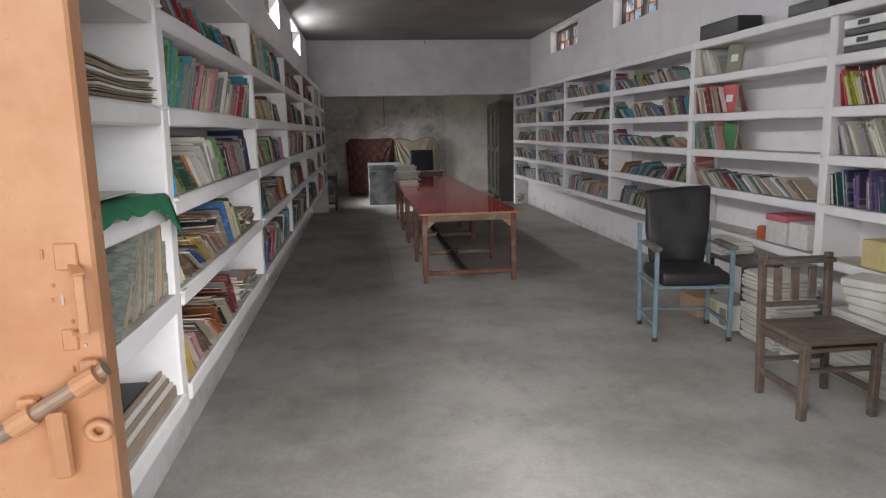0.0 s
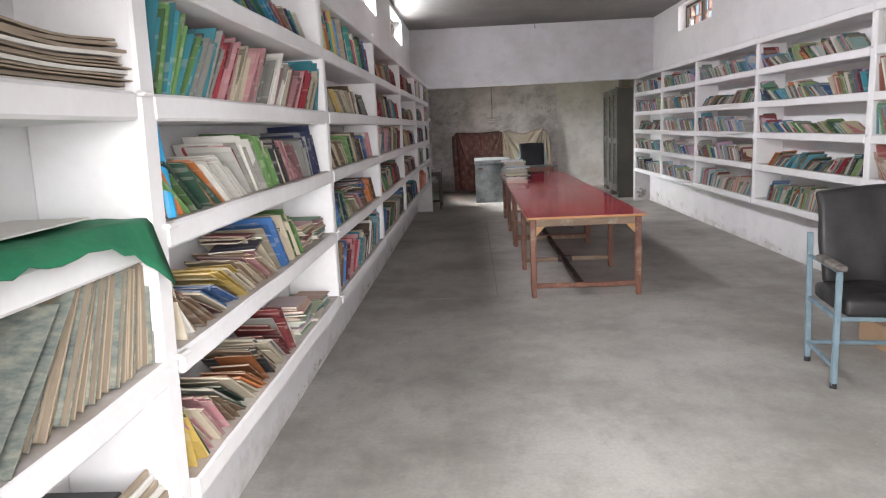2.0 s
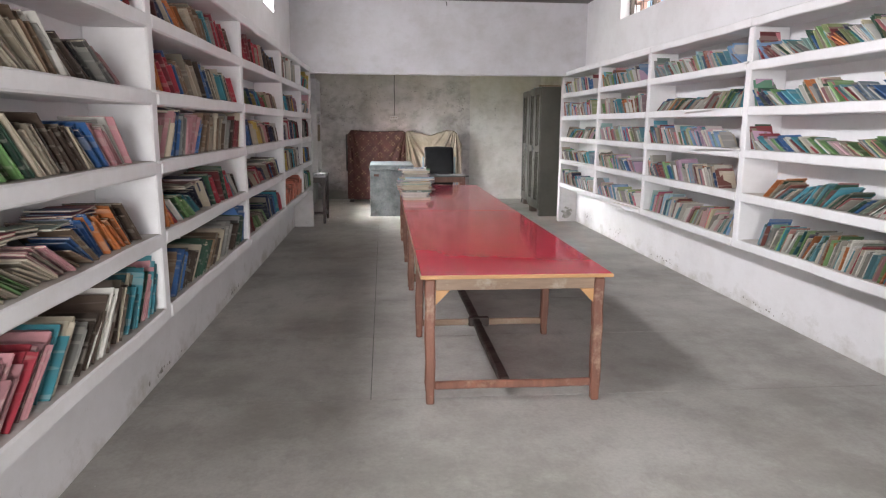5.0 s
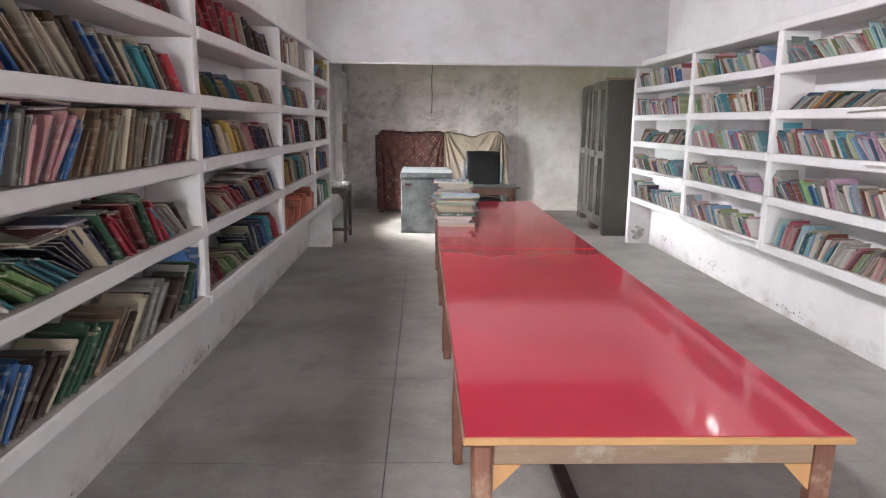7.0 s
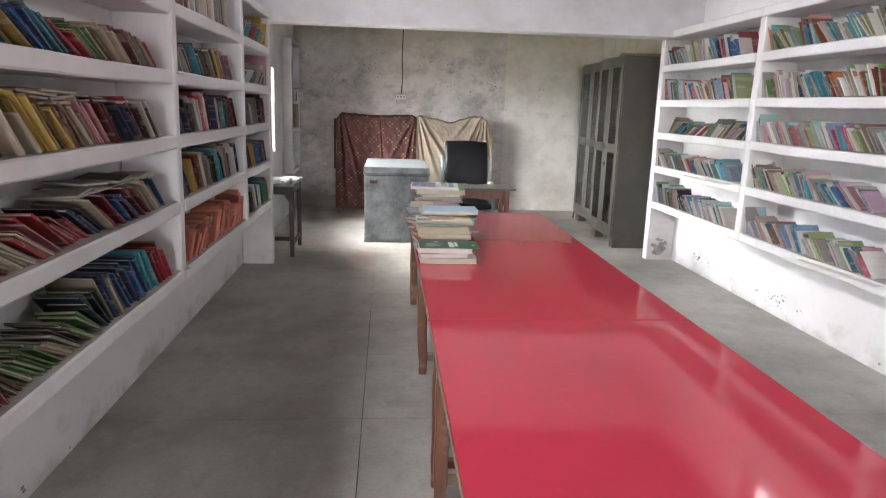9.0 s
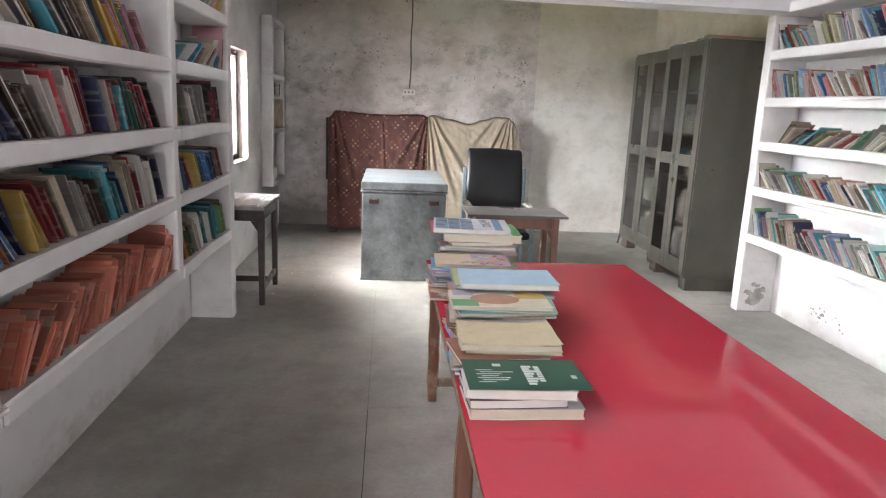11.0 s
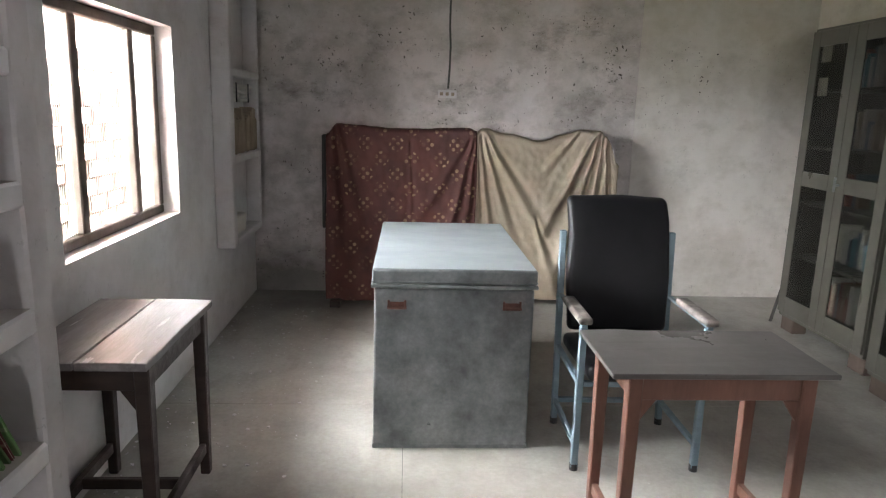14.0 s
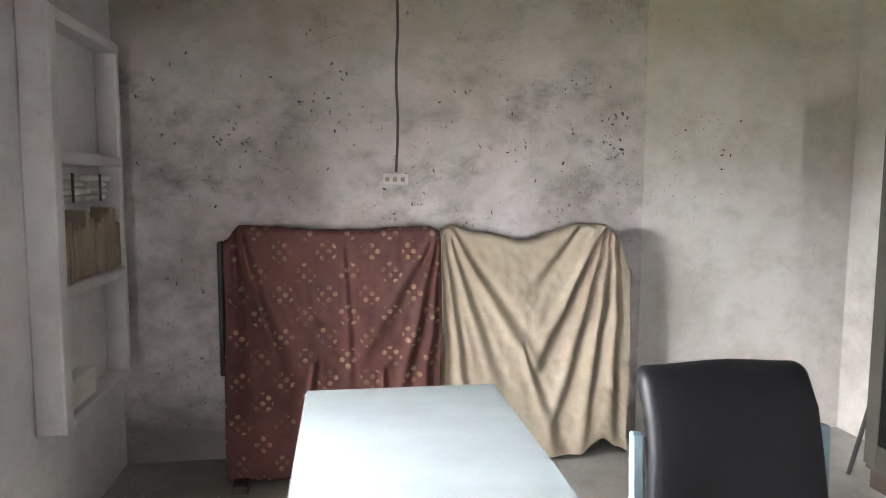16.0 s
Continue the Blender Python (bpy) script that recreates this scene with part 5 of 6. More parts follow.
def metal_chair(label, m, back_top, roll_top, cloth, post):
    """A steel-frame armchair; its front looks along -y, its feet stand at z = 0."""
    c = thing("office_chair", label, "chair", "", m)
    w, d = 0.265, 0.225
    for x in (-w, w):
        for y, zt in ((-d, 0.655), (d, post)):
            bm = beam(bmesh.new(), (x, y, 0.012), (x, y + (0.06 if y > 0 else 0.0), zt), 0.03, 0.03, 0.004)
            leg = part("leg", bm, M_BLUEPAINT, c)
            part("foot_cap", rod(bmesh.new(), (x, y, 0), (x, y, 0.03), 0.019, 10), M_BLACK, leg)
        part("side_rail", beam(bmesh.new(), (x, -d + 0.016, 0.12), (x, d + 0.0, 0.12), 0.024, 0.024, 0.003), M_BLUEPAINT, c)
        part("seat_rail", beam(bmesh.new(), (x, -d + 0.016, 0.40), (x, d + 0.01, 0.40), 0.024, 0.024, 0.003), M_BLUEPAINT, c)
        part("arm_rail", beam(bmesh.new(), (x, -d - 0.02, 0.66), (x, d + 0.03, 0.66), 0.024, 0.014, 0.003), M_BLUEPAINT, c)
        bm = bmesh.new()
        block(bm, (x - 0.03, -d - 0.04, 0.668), (x + 0.03, 0.09, 0.7), 0.013, 3)
        part("armrest", bm, M_ARM, c, "worn padded armrest", True)
    part("front_rail", beam(bmesh.new(), (-w + 0.016, -d, 0.40), (w - 0.016, -d, 0.40), 0.024, 0.024, 0.003), M_BLUEPAINT, c)
    part("back_rail", beam(bmesh.new(), (-w + 0.016, d + 0.01, 0.12), (w - 0.016, d + 0.01, 0.12), 0.024, 0.024, 0.003), M_BLUEPAINT, c)
    pad("seat", (-w + 0.02, -d - 0.035, 0.414), (w - 0.02, d - 0.0, 0.49 if roll_top else 0.515), cloth, c, 0.03, 1.0, 0.012)
    bm = bmesh.new()
    block(bm, (-w + 0.02, -0.03, 0.50), (w - 0.02, 0.035, back_top), 0.028, 4)
    bmesh.ops.subdivide_edges(bm, edges=[e for e in bm.edges if e.calc_length() > 0.12], cuts=6, use_grid_fill=True)
    for v in bm.verts:
        u = (v.co.z - 0.5) / (back_top - 0.5)
        v.co += noise.noise_vector(v.co * 5) * 0.012
        v.co.y += d - 0.02 + 0.11 * u * u
        if not roll_top:      # a slack cover, wider at the top than at the seat
            v.co.x = v.co.x * (0.88 + 0.17 * u) + 0.02 * u
            v.co.y += 0.02 * noise.noise(Vector((v.co.x * 7, 3.0, v.co.z * 5)))
            v.co.z += 0.02 * u * u * v.co.x / w
        if roll_top and u > 0.86:
            v.co.y += (u - 0.86) * 0.25
    part("backrest", bm, cloth, c, "", True)
    return c


metal_chair("high-backed black chair with a pale blue steel frame behind a desk", pose(1.445, 14.875, 0, 0, 0, -1), 1.135, True, M_REXINE, 0.97)
metal_chair("black cushioned armchair with a blue steel frame", pose(2.505, 5.085, 0, 0, 0, -9), 1.065, False, M_DUSTY, 0.80)

wc = thing("wooden_chair", "dark wooden chair with a slatted back", "chair", "", pose(2.588, 3.69, 0, 0, 0, -1))
for x in (-0.2, 0.2):
    part("leg", beam(bmesh.new(), (x, -0.2, 0), (x, -0.2, 0.415), 0.042, 0.042, 0.005), M_CHAIRWOOD, wc)
    part("back_post", beam(bmesh.new(), (x, 0.19, 0), (x, 0.235, 0.81), 0.04, 0.036, 0.005), M_CHAIRWOOD, wc)
    part("side_stretcher", beam(bmesh.new(), (x, -0.18, 0.14), (x, 0.185, 0.14), 0.02, 0.04, 0.003), M_CHAIRWOOD, wc)
    part("side_apron", beam(bmesh.new(), (x, -0.18, 0.38), (x, 0.19, 0.38), 0.02, 0.055, 0.003), M_CHAIRWOOD, wc)
part("front_stretcher", beam(bmesh.new(), (-0.18, -0.2, 0.27), (0.18, -0.2, 0.27), 0.04, 0.02, 0.003), M_CHAIRWOOD, wc)
part("front_apron", beam(bmesh.new(), (-0.18, -0.2, 0.385), (0.18, -0.2, 0.385), 0.05, 0.02, 0.003), M_CHAIRWOOD, wc)
part("back_stretcher", beam(bmesh.new(), (-0.18, 0.2, 0.2), (0.18, 0.2, 0.2), 0.04, 0.02, 0.003), M_CHAIRWOOD, wc)
bm = bmesh.new()
block(bm, (-0.235, -0.245, 0.417), (0.235, 0.19, 0.445), 0.006, 2)
part("seat", bm, M_CHAIRWOOD, wc)
part("top_rail", beam(bmesh.new(), (-0.22, 0.235, 0.77), (0.22, 0.235, 0.77), 0.10, 0.026, 0.004), M_CHAIRWOOD, wc)
part("lower_rail", beam(bmesh.new(), (-0.18, 0.217, 0.52), (0.18, 0.217, 0.52), 0.045, 0.022, 0.003), M_CHAIRWOOD, wc)
for x in (-0.105, 0.0, 0.105):
    part("back_slat", beam(bmesh.new(), (x, 0.219, 0.54), (x, 0.232, 0.725), 0.05, 0.014, 0.003), M_CHAIRWOOD, wc)


# ---- steel almirahs ----
def almirah(label, x0, x1, y0, y1, zb, z1, dented, ajar):
    a = thing("steel_almirah", label, "cupboard", "steel almirahs")
    t = 0.012
    cube("side_panel", (x0, y0, zb), (x1, y0 + t, z1), M_STEEL, a, "", 0.003)
    cube("side_panel", (x0, y1 - t, zb), (x1, y1, z1), M_STEEL, a, "", 0.003)
    cube("back_panel", (x1 - t, y0 + t, zb), (x1 - 0.001, y1 - t, z1), M_STEEL, a)
    cube("top_panel", (x0, y0 + t, z1 - 0.03), (x1 - t, y1 - t, z1 - 0.001), M_STEEL, a)
    cube("bottom_panel", (x0, y0 + t, zb), (x1 - t, y1 - t, zb + 0.05), M_STEEL, a)
    n = 5
    for i in range(1, n):
        z = zb + 0.05 + (z1 - zb - 0.08) * i / n
        cube("shelf", (x0 + 0.04, y0 + t, z), (x1 - t, y1 - t, z + 0.02), M_STEEL, a)
    ym = (y0 + y1) / 2
    for k, (p, q) in enumerate(((y0 + 0.004, ym - 0.002), (ym + 0.002, y1 - 0.004))):
        d = thing("door", "", "")
        d.parent = a
        for key in ("label", "category"):
            if key in d:
                del d[key]
        za, zc = zb + 0.03, z1 - 0.02
        fw = 0.085
        zm = zb + (z1 - zb) * 0.5
        xa, xb = x0 - 0.018, x0 - 0.002
        bm = bmesh.new()
        block(bm, (xa, p, za), (xb, p + fw, zc), 0.002)
        block(bm, (xa, q - fw, za), (xb, q, zc), 0.002)
        block(bm, (xa, p + fw, za), (xb, q - fw, za + 0.12), 0.002)
        block(bm, (xa, p + fw, zc - 0.1), (xb, q - fw, zc), 0.002)
        block(bm, (xa, p + fw, zm - 0.05), (xb, q - fw, zm + 0.05), 0.002)
        part("door_frame", bm, M_STEEL, d)
        for u, v in ((za + 0.121, zm - 0.051), (zm + 0.051, zc - 0.101)):
            pane = cube("glass_pane", (xa + 0.006, p + fw + 0.001, u), (xa + 0.010, q - fw - 0.001, v), M_GLASS, d)
            pane.visible_shadow = False
        if k == 0:
            bm = bmesh.new()
            rod(bm, (xa - 0.03, q - 0.03, zm), (xa, q - 0.03, zm), 0.008, 8)
            beam(bm, (xa - 0.03, q - 0.03, zm - 0.045), (xa - 0.03, q - 0.03, zm + 0.05), 0.016, 0.01, 0.003)
            part("handle", bm, M_ZINC, d, "steel turning handle")
    for y in (y0 + 0.01, y1 - 0.16):
        for x in (x0 + 0.02, x1 - 0.14):
            if dented or y > y0 + 0.1:
                cube("foot_block", (x, y, 0), (x + 0.11, y + 0.15, zb - 0.001), M_WAX, a, "worn brick under the cupboard", 0.006)
    if not dented:
        cube("plinth", (x0 + 0.02, y0 + 0.01, 0), (x1 - 0.02, y0 + 0.13, zb - 0.001), M_STEEL, a, "", 0.004)
    inside = Pages()
    rnd = random.Random(int(y0 * 10))
    for i in range(n):
        z = zb + 0.05 + (z1 - zb - 0.08) * i / n + 0.021
        y = y0 + 0.03
        while y < y1 - 0.08:
            tt = rnd.uniform(0.015, 0.05)
            inside.book(pose(x0 + 0.2, y + tt, z, 0, 0, 180), tt, rnd.uniform(0.16, 0.27), 0.18, rnd.choice(CREAM + MUTED), rnd.uniform(0, 40))
            y += tt + (rnd.uniform(0.02, 0.12) if rnd.random() < 0.25 else 0.001)
    tagged(new("book_row", inside.mesh("book_row")), "dusty books behind the cupboard glass", "books", "", "stuff")
    return a


almirah("grey steel almirah with glazed doors on brick feet", 3.08, 3.685, 14.69, 15.52, 0.11, 2.115, False, 0)
almirah("scuffed grey steel almirah with glazed doors against the wall", 3.20, 3.685, 15.73, 16.68, 0.11, 2.125, True, 0)
plank = part("plank", rough_block((3.03, 14.655, 2.1165), (3.66, 14.735, 2.136), 8, 3.3), M_APRON)
tagged(plank, "pale rough plank lying on top of the almirah", "plank")
pile = Pages()
rnd = random.Random(3)
for i in range(10):
    z = 2.119
    for k in range(rnd.randint(1, 2)):
        tt = rnd.uniform(0.008, 0.02)
        m = pose(3.12 + rnd.uniform(0, 0.04), 14.74 + i * 0.078 + 0.1, z, 0, 0, 180 + rnd.uniform(-15, 15)) @ Matrix.Rotation(math.pi / 2, 4, "X")
        pile.book(m, tt, 0.12, 0.2, rnd.choice(MUTED), rnd.uniform(0, 30))
        z += tt + 0.001
tagged(new("paper_pile", pile.mesh("paper_pile")), "dusty papers lying on top of the almirah", "papers", "", "stuff")
for z0, z1 in ((1.90, 2.01), (1.68, 1.80)):
    sheet = part("paper_sheet", rough_block((3.207, 16.48, z0), (3.2095, 16.585, z1), 5, z0), M_PAGES)
    tagged(sheet, "yellowed sheet stuck behind the cupboard glass", "paper", "sheets behind the glass")
part_pole = part("iron_rod", rod(bmesh.new(), (3.23, 16.83, 0), (3.3, 16.73, 0.62), 0.012, 8), M_DARKSTEEL)
tagged(part_pole, "dark iron rod leaning beside the almirah", "rod")


# ---- cloths hung over a board ----
def along(pairs, u):
    """Value at u on a line through (u, value) pairs, eased between them."""
    for (a, p), (b, q) in zip(pairs, pairs[1:]):
        if u <= b:
            k = (u - a) / (b - a)
            return p + (q - p) * k * k * (3 - 2 * k)
    return pairs[-1][1]


def hung_cloth(name, label, material, x0, x1, y, zb, seed, top_edge, hem, folds):
    """A cloth thrown over a board. folds: (u, v) to (u, v), depth and half width of each crease that hangs from a pinned point."""
    bm = bmesh.new()
    nx, nz = 130, 110
    w, h = x1 - x0, 1.3
    grid = []
    for j in range(nz + 1):
        v = j / nz
        row = []
        for i in range(nx + 1):
            u = i / nx
            top = along(top_edge, u) + 0.006 * noise.noise(Vector((u * 14, seed, 1.0)))
            bottom = zb + along(hem, u) + 0.006 * math.sin(u * 23 + seed)
            z = top - (top - bottom) * v
            x = x0 + w * u + 0.012 * noise.noise(Vector((v * 3, u * 2, seed)))
            d = 0.0
            for (ua, va), (ub, vb), depth, half in folds:
                px, pz, qx, qz = ua * w, va * h, ub * w, vb * h
                lx, lz = qx - px, qz - pz
                ll = math.hypot(lx, lz)
                s = ((u * w - px) * lx + (v * h - pz) * lz) / ll
                e = ((u * w - px) * lz - (v * h - pz) * lx) / ll + 0.012 * noise.noise(Vector((s * 5, seed, ua * 9)))
                k = max(0.0, min(1.0, s / ll))
                fade = math.exp(-(max(0.0, s - ll) / 0.12) ** 2) * math.exp(-(max(0.0, -s) / 0.03) ** 2) * (1 - 0.55 * k)
                g = half * (0.45 + 1.0 * k)
                d += 1.25 * depth * fade * (math.exp(-(e / g) ** 2) - 0.55 * math.exp(-((e - 1.7 * g) / g) ** 2))
            d += 0.012 * math.sin(u * 19 + seed + v * 1.5) * v * v + 0.014 * noise.noise(Vector((u * 5, v * 3, seed)))
            d += 0.004 * noise.noise(Vector((u * 26, v * 26, seed))) + 0.008 * abs(noise.noise(Vector((u * 9 + v * 3, v * 8 - u * 3, seed * 5))))
            back = 0.0 if v > 0.02 else 0.05 * (1 - v / 0.02) ** 2
            row.append(bm.verts.new((x, y - 0.04 - d + back - 0.03 * v, z)))
        grid.append(row)
    for j in range(nz):
        for i in range(nx):
            bm.faces.new((grid[j][i], grid[j + 1][i], grid[j + 1][i + 1], grid[j][i + 1]))
    ob = part(name, bm, material, None, "", True)
    ob.modifiers.new("thickness", "SOLIDIFY").thickness = 0.003
    return tagged(ob, label, "cloth")


hung_cloth("flowered_cloth", "maroon cloth with pale flowers hung over a board", M_FLOWER, -0.185, 0.955, 17.18, 0.03, 1.3,
           [(0, 1.315), (0.07, 1.39), (0.5, 1.368), (0.94, 1.385), (1, 1.36)], [(0, 0.01), (0.5, 0.0), (1, 0.03)],
           [((0.98, 0.0), (0.78, 0.75), 0.035, 0.025), ((0.99, 0.0), (0.9, 0.9), 0.03, 0.022), ((0.97, 0.02), (0.62, 0.5), 0.018, 0.03), ((0.08, 0.02), (0.3, 0.75), 0.022, 0.028),
            ((0.05, 0.02), (0.1, 0.9), 0.025, 0.025), ((0.55, 0.1), (0.57, 0.95), 0.012, 0.02), ((0.4, 0.55), (0.36, 1.0), 0.02, 0.03), ((0.72, 0.6), (0.7, 1.0), 0.02, 0.03)])
hung_cloth("beige_cloth", "creased beige cloth hung beside a flowered one", M_BEIGE, 0.93, 2.07, 17.24, 0.05, 4.1,
           [(0, 1.33), (0.05, 1.385), (0.25, 1.345), (0.46, 1.30), (0.6, 1.35), (0.72, 1.392), (0.86, 1.39), (0.91, 1.35), (1, 1.14)], [(0, 0.0), (0.55, 0.0), (0.72, 0.0), (0.86, 0.10), (0.95, 0.03), (1, 0.0)],
           [((0.05, 0.0), (0.44, 0.5), 0.045, 0.03), ((0.04, 0.0), (0.28, 0.62), 0.03, 0.025), ((0.03, 0.0), (0.16, 0.9), 0.03, 0.024), ((0.02, 0.02), (0.06, 1.0), 0.024, 0.022),
            ((0.84, 0.0), (0.5, 0.55), 0.045, 0.032), ((0.86, 0.0), (0.6, 0.8), 0.04, 0.03), ((0.88, 0.0), (0.74, 0.95), 0.035, 0.026), ((0.9, 0.02), (0.9, 0.9), 0.035, 0.028),
            ((0.44, 0.5), (0.6, 0.95), 0.025, 0.03), ((0.72, 0.0), (0.45, 0.2), 0.018, 0.03)])
bm = bmesh.new()
block(bm, (-0.2, 17.13, 0.6), (-0.172, 17.21, 1.31), 0.012, 3)
for v in bm.verts:
    v.co.x += 0.02 * math.sin(v.co.z * 9)
part("folded_edge", bm, M_DUSTY, bpy.data.objects["flowered_cloth"], "dark folded edge", True)
db = thing("display_board", "dark wooden board standing behind hanging cloths", "board")
cube("panel", (-0.19, 17.27, 0.05), (1.93, 17.31, 1.275), M_DARKWOOD, db, "", 0.004)
for x in (-0.15, 0.85):
    cube("foot", (x, 17.02, 0), (x + 0.08, 17.3, 0.049), M_DARKWOOD, db, "", 0.004)

# wiring on the back wall
bm = bmesh.new()
pts = [Vector((0.745 + 0.006 * math.sin(k * 1.7), Y1 - 0.008, 3.27 - k * 0.159)) for k in range(11)]
for a, b in zip(pts, pts[1:]):
    rod(bm, a, b, 0.008, 6)
cd = part("conduit", bm, M_DARKSTEEL)
tagged(cd, "dark wiring conduit running down the plaster wall", "conduit", "", "structure")
sb = thing("switch_board", "small dusty switch plate below a conduit", "switch")
cube("plate", (0.66, Y1 - 0.016, 1.605), (0.81, Y1 - 0.001, 1.67), M_DULL, sb, "", 0.004)
for i in range(3):
    cube("switch", (0.675 + i * 0.045, Y1 - 0.021, 1.625), (0.70 + i * 0.045, Y1 - 0.0165, 1.65), M_OLDPAPER, sb, "", 0.002)

# bundles in the corner shelf
rnd = random.Random(9)
y = 16.51
while y < 17.18:
    w, h = rnd.uniform(0.05, 0.085), rnd.uniform(0.22, 0.33)
    bm = bmesh.new()
    for k in range(3):
        block(bm, (XL + 0.006, y + k * w / 3, 1.183), (CX - 0.012 - rnd.uniform(0, 0.03), y + (k + 1) * w / 3 - 0.002, 1.183 + h * rnd.uniform(0.9, 1.0)), 0.006)
    for v in bm.verts:
        v.co += noise.noise_vector(v.co * 9) * 0.005 * (v.co.z > 1.2)
    tagged(part("paper_parcel", bm, M_OLDPAPER), "old brown paper file standing on a shelf", "paper bundle", "bundles in the corner shelf")
    y += w + 0.006
for i in range(2):
    y = 16.5 + i * 0.33
    pb = thing("paper_parcel", "white paper bundle tied with dark string", "paper bundle", "bundles in the corner shelf")
    for k in range(4):
        cube("papers", (XL + 0.006 + rnd.uniform(0, 0.01), y + rnd.uniform(0, 0.02), 1.528 + k * 0.03), (CX - 0.02 - rnd.uniform(0, 0.02), y + 0.27 + rnd.uniform(-0.02, 0.02), 1.555 + k * 0.03), M_PAPER, pb, "", 0.008)
    cube("string", (CX - 0.019, y + 0.12, 1.525), (CX - 0.012, y + 0.135, 1.652), M_BLACK, pb, "dark tying string")
cube_ob = cube("paper_parcel", (XL + 0.005, 16.55, 0.632), (CX - 0.03, 16.85, 0.76), M_PAPER, None, "", 0.015, 2)
tagged(cube_ob, "loose grey papers on a dusty shelf", "paper bundle", "bundles in the corner shelf")

# ---- entrance door ----
dl = thing("door_1", "orange-painted steel door leaf with bolt and handle", "door")
dl["kind"] = "structure"
DE = -0.172                    # free edge of the leaf
DY = 1.22
leaf = cube("door_leaf", (DX0 + 0.003, DY, 0.01), (DE, DY + 0.04, 2.14), M_ORANGE, dl, "", 0.004)


hx = -0.182
bm = bmesh.new()
beam(bm, (hx, DY - 0.026, 1.318), (hx, DY - 0.026, 1.388), 0.012, 0.005, 0.0015)
beam(bm, (hx, DY - 0.026, 1.388), (hx - 0.014, DY - 0.002, 1.395), 0.012, 0.005)
beam(bm, (hx, DY - 0.026, 1.318), (hx - 0.018, DY - 0.002, 1.314), 0.012, 0.005)
block(bm, (hx - 0.034, DY - 0.004, 1.39), (hx - 0.008, DY - 0.0005, 1.422), 0.002)
block(bm, (hx - 0.036, DY - 0.004, 1.292), (hx - 0.018, DY - 0.0005, 1.318), 0.002)
part("door_handle", bm, M_ORANGE, dl, "painted strap handle")
bm = bmesh.new()
rod(bm, (-0.31, DY - 0.028, 1.188), (-0.166, DY - 0.018, 1.272), 0.0095, 12)
part("bolt", bm, M_WORNBOLT, dl, "worn round door bolt")
for x, z in ((-0.262, 1.216), (-0.186, 1.26)):
    bm = bmesh.new()
    rod(bm, (x - 0.013, DY - 0.026, z - 0.0075), (x + 0.013, DY - 0.0245, z + 0.0075), 0.0135, 12)
    block(bm, (x - 0.012, DY - 0.018, z - 0.006), (x + 0.012, DY - 0.0005, z + 0.022), 0.003)
    part("bolt_bracket", bm, M_ORANGE, dl)
bm = bmesh.new()
beam(bm, (-0.224, DY - 0.028, 1.225), (-0.228, DY - 0.014, 1.135), 0.022, 0.012, 0.004)
part("bolt_tail", bm, M_ORANGE, dl)
bm = bmesh.new()
for k in range(20):
    a0, a1 = 2 * math.pi * k / 20, 2 * math.pi * (k + 1) / 20
    for q in range(8):
        b0, b1 = 2 * math.pi * q / 8, 2 * math.pi * (q + 1) / 8
        R, r = 0.0118, 0.0062
        pt = lambda a, b: (-0.186 + (R + r * math.cos(b)) * math.cos(a), DY - 0.008 - r * math.sin(b), 1.19 + (R + r * math.cos(b)) * math.sin(a) * 0.85)
        bm.faces.new([bm.verts.new(pt(*c)) for c in ((a0, b0), (a1, b0), (a1, b1), (a0, b1))])
bmesh.ops.remove_doubles(bm, verts=bm.verts, dist=1e-5)
bmesh.ops.recalc_face_normals(bm, faces=bm.faces)
part("hasp_ring", bm, M_ORANGE, dl, "painted hasp ring", True)
for i in range(14):
    rnd = random.Random(i)
    x, z = DE - rnd.uniform(0.008, 0.06), rnd.uniform(1.15, 1.42)
    part("paint_drip", rod(bmesh.new(), (x, DY - 0.0015, z - 0.002), (x, DY - 0.0015, z + 0.002 + 0.004 * (i % 3)), 0.0016, 6), M_WHITEPL if i % 2 else M_ORANGE, dl)
# door frame
for x0, x1 in ((DX0 - 0.05, DX0), (DX1, DX1 + 0.05)):
    slab("door_frame", (x0, 1.0, 0), (x1, Y0 + 0.012, 2.2), M_ORANGE, "orange-painted steel door frame", 0.004)

# ---- things in the first bay of the west shelf ----
rnd = random.Random(21)
z = ZB[3] + BT + 0.004
for i in range(12):
    h = rnd.uniform(0.003, 0.009)
    w, d = rnd.uniform(0.22, 0.25), rnd.uniform(0.5, 0.62)
    bm = bmesh.new()
    y1 = 2.86 - rnd.uniform(0.0, 0.05)
    block(bm, (FL - 0.02 - w, y1 - d, z), (FL - 0.015 + rnd.uniform(-0.015, 0.008), y1, z + h))
    for k in range(1, 9):
        bmesh.ops.bisect_plane(bm, geom=bm.verts[:] + bm.edges[:] + bm.faces[:], plane_co=(0, y1 - d * k / 9, 0), plane_no=(0, 1, 0))
    for v in bm.verts:
        u = (y1 - v.co.y) / d
        v.co.z += 0.010 * i / 13 * math.sin(u * 6 + 1.0 + i * 0.1) + 0.004 * i / 13 * math.sin(v.co.x * 30)
        v.co.z += 0.012 * i / 13
    ob = part("folder", bm, M_OLDPAPER if i % 4 else M_PAPER)
    tagged(ob, "limp brown paper folder in a pile", "folder", "folders on the shelf")
    z += h + 0.0022
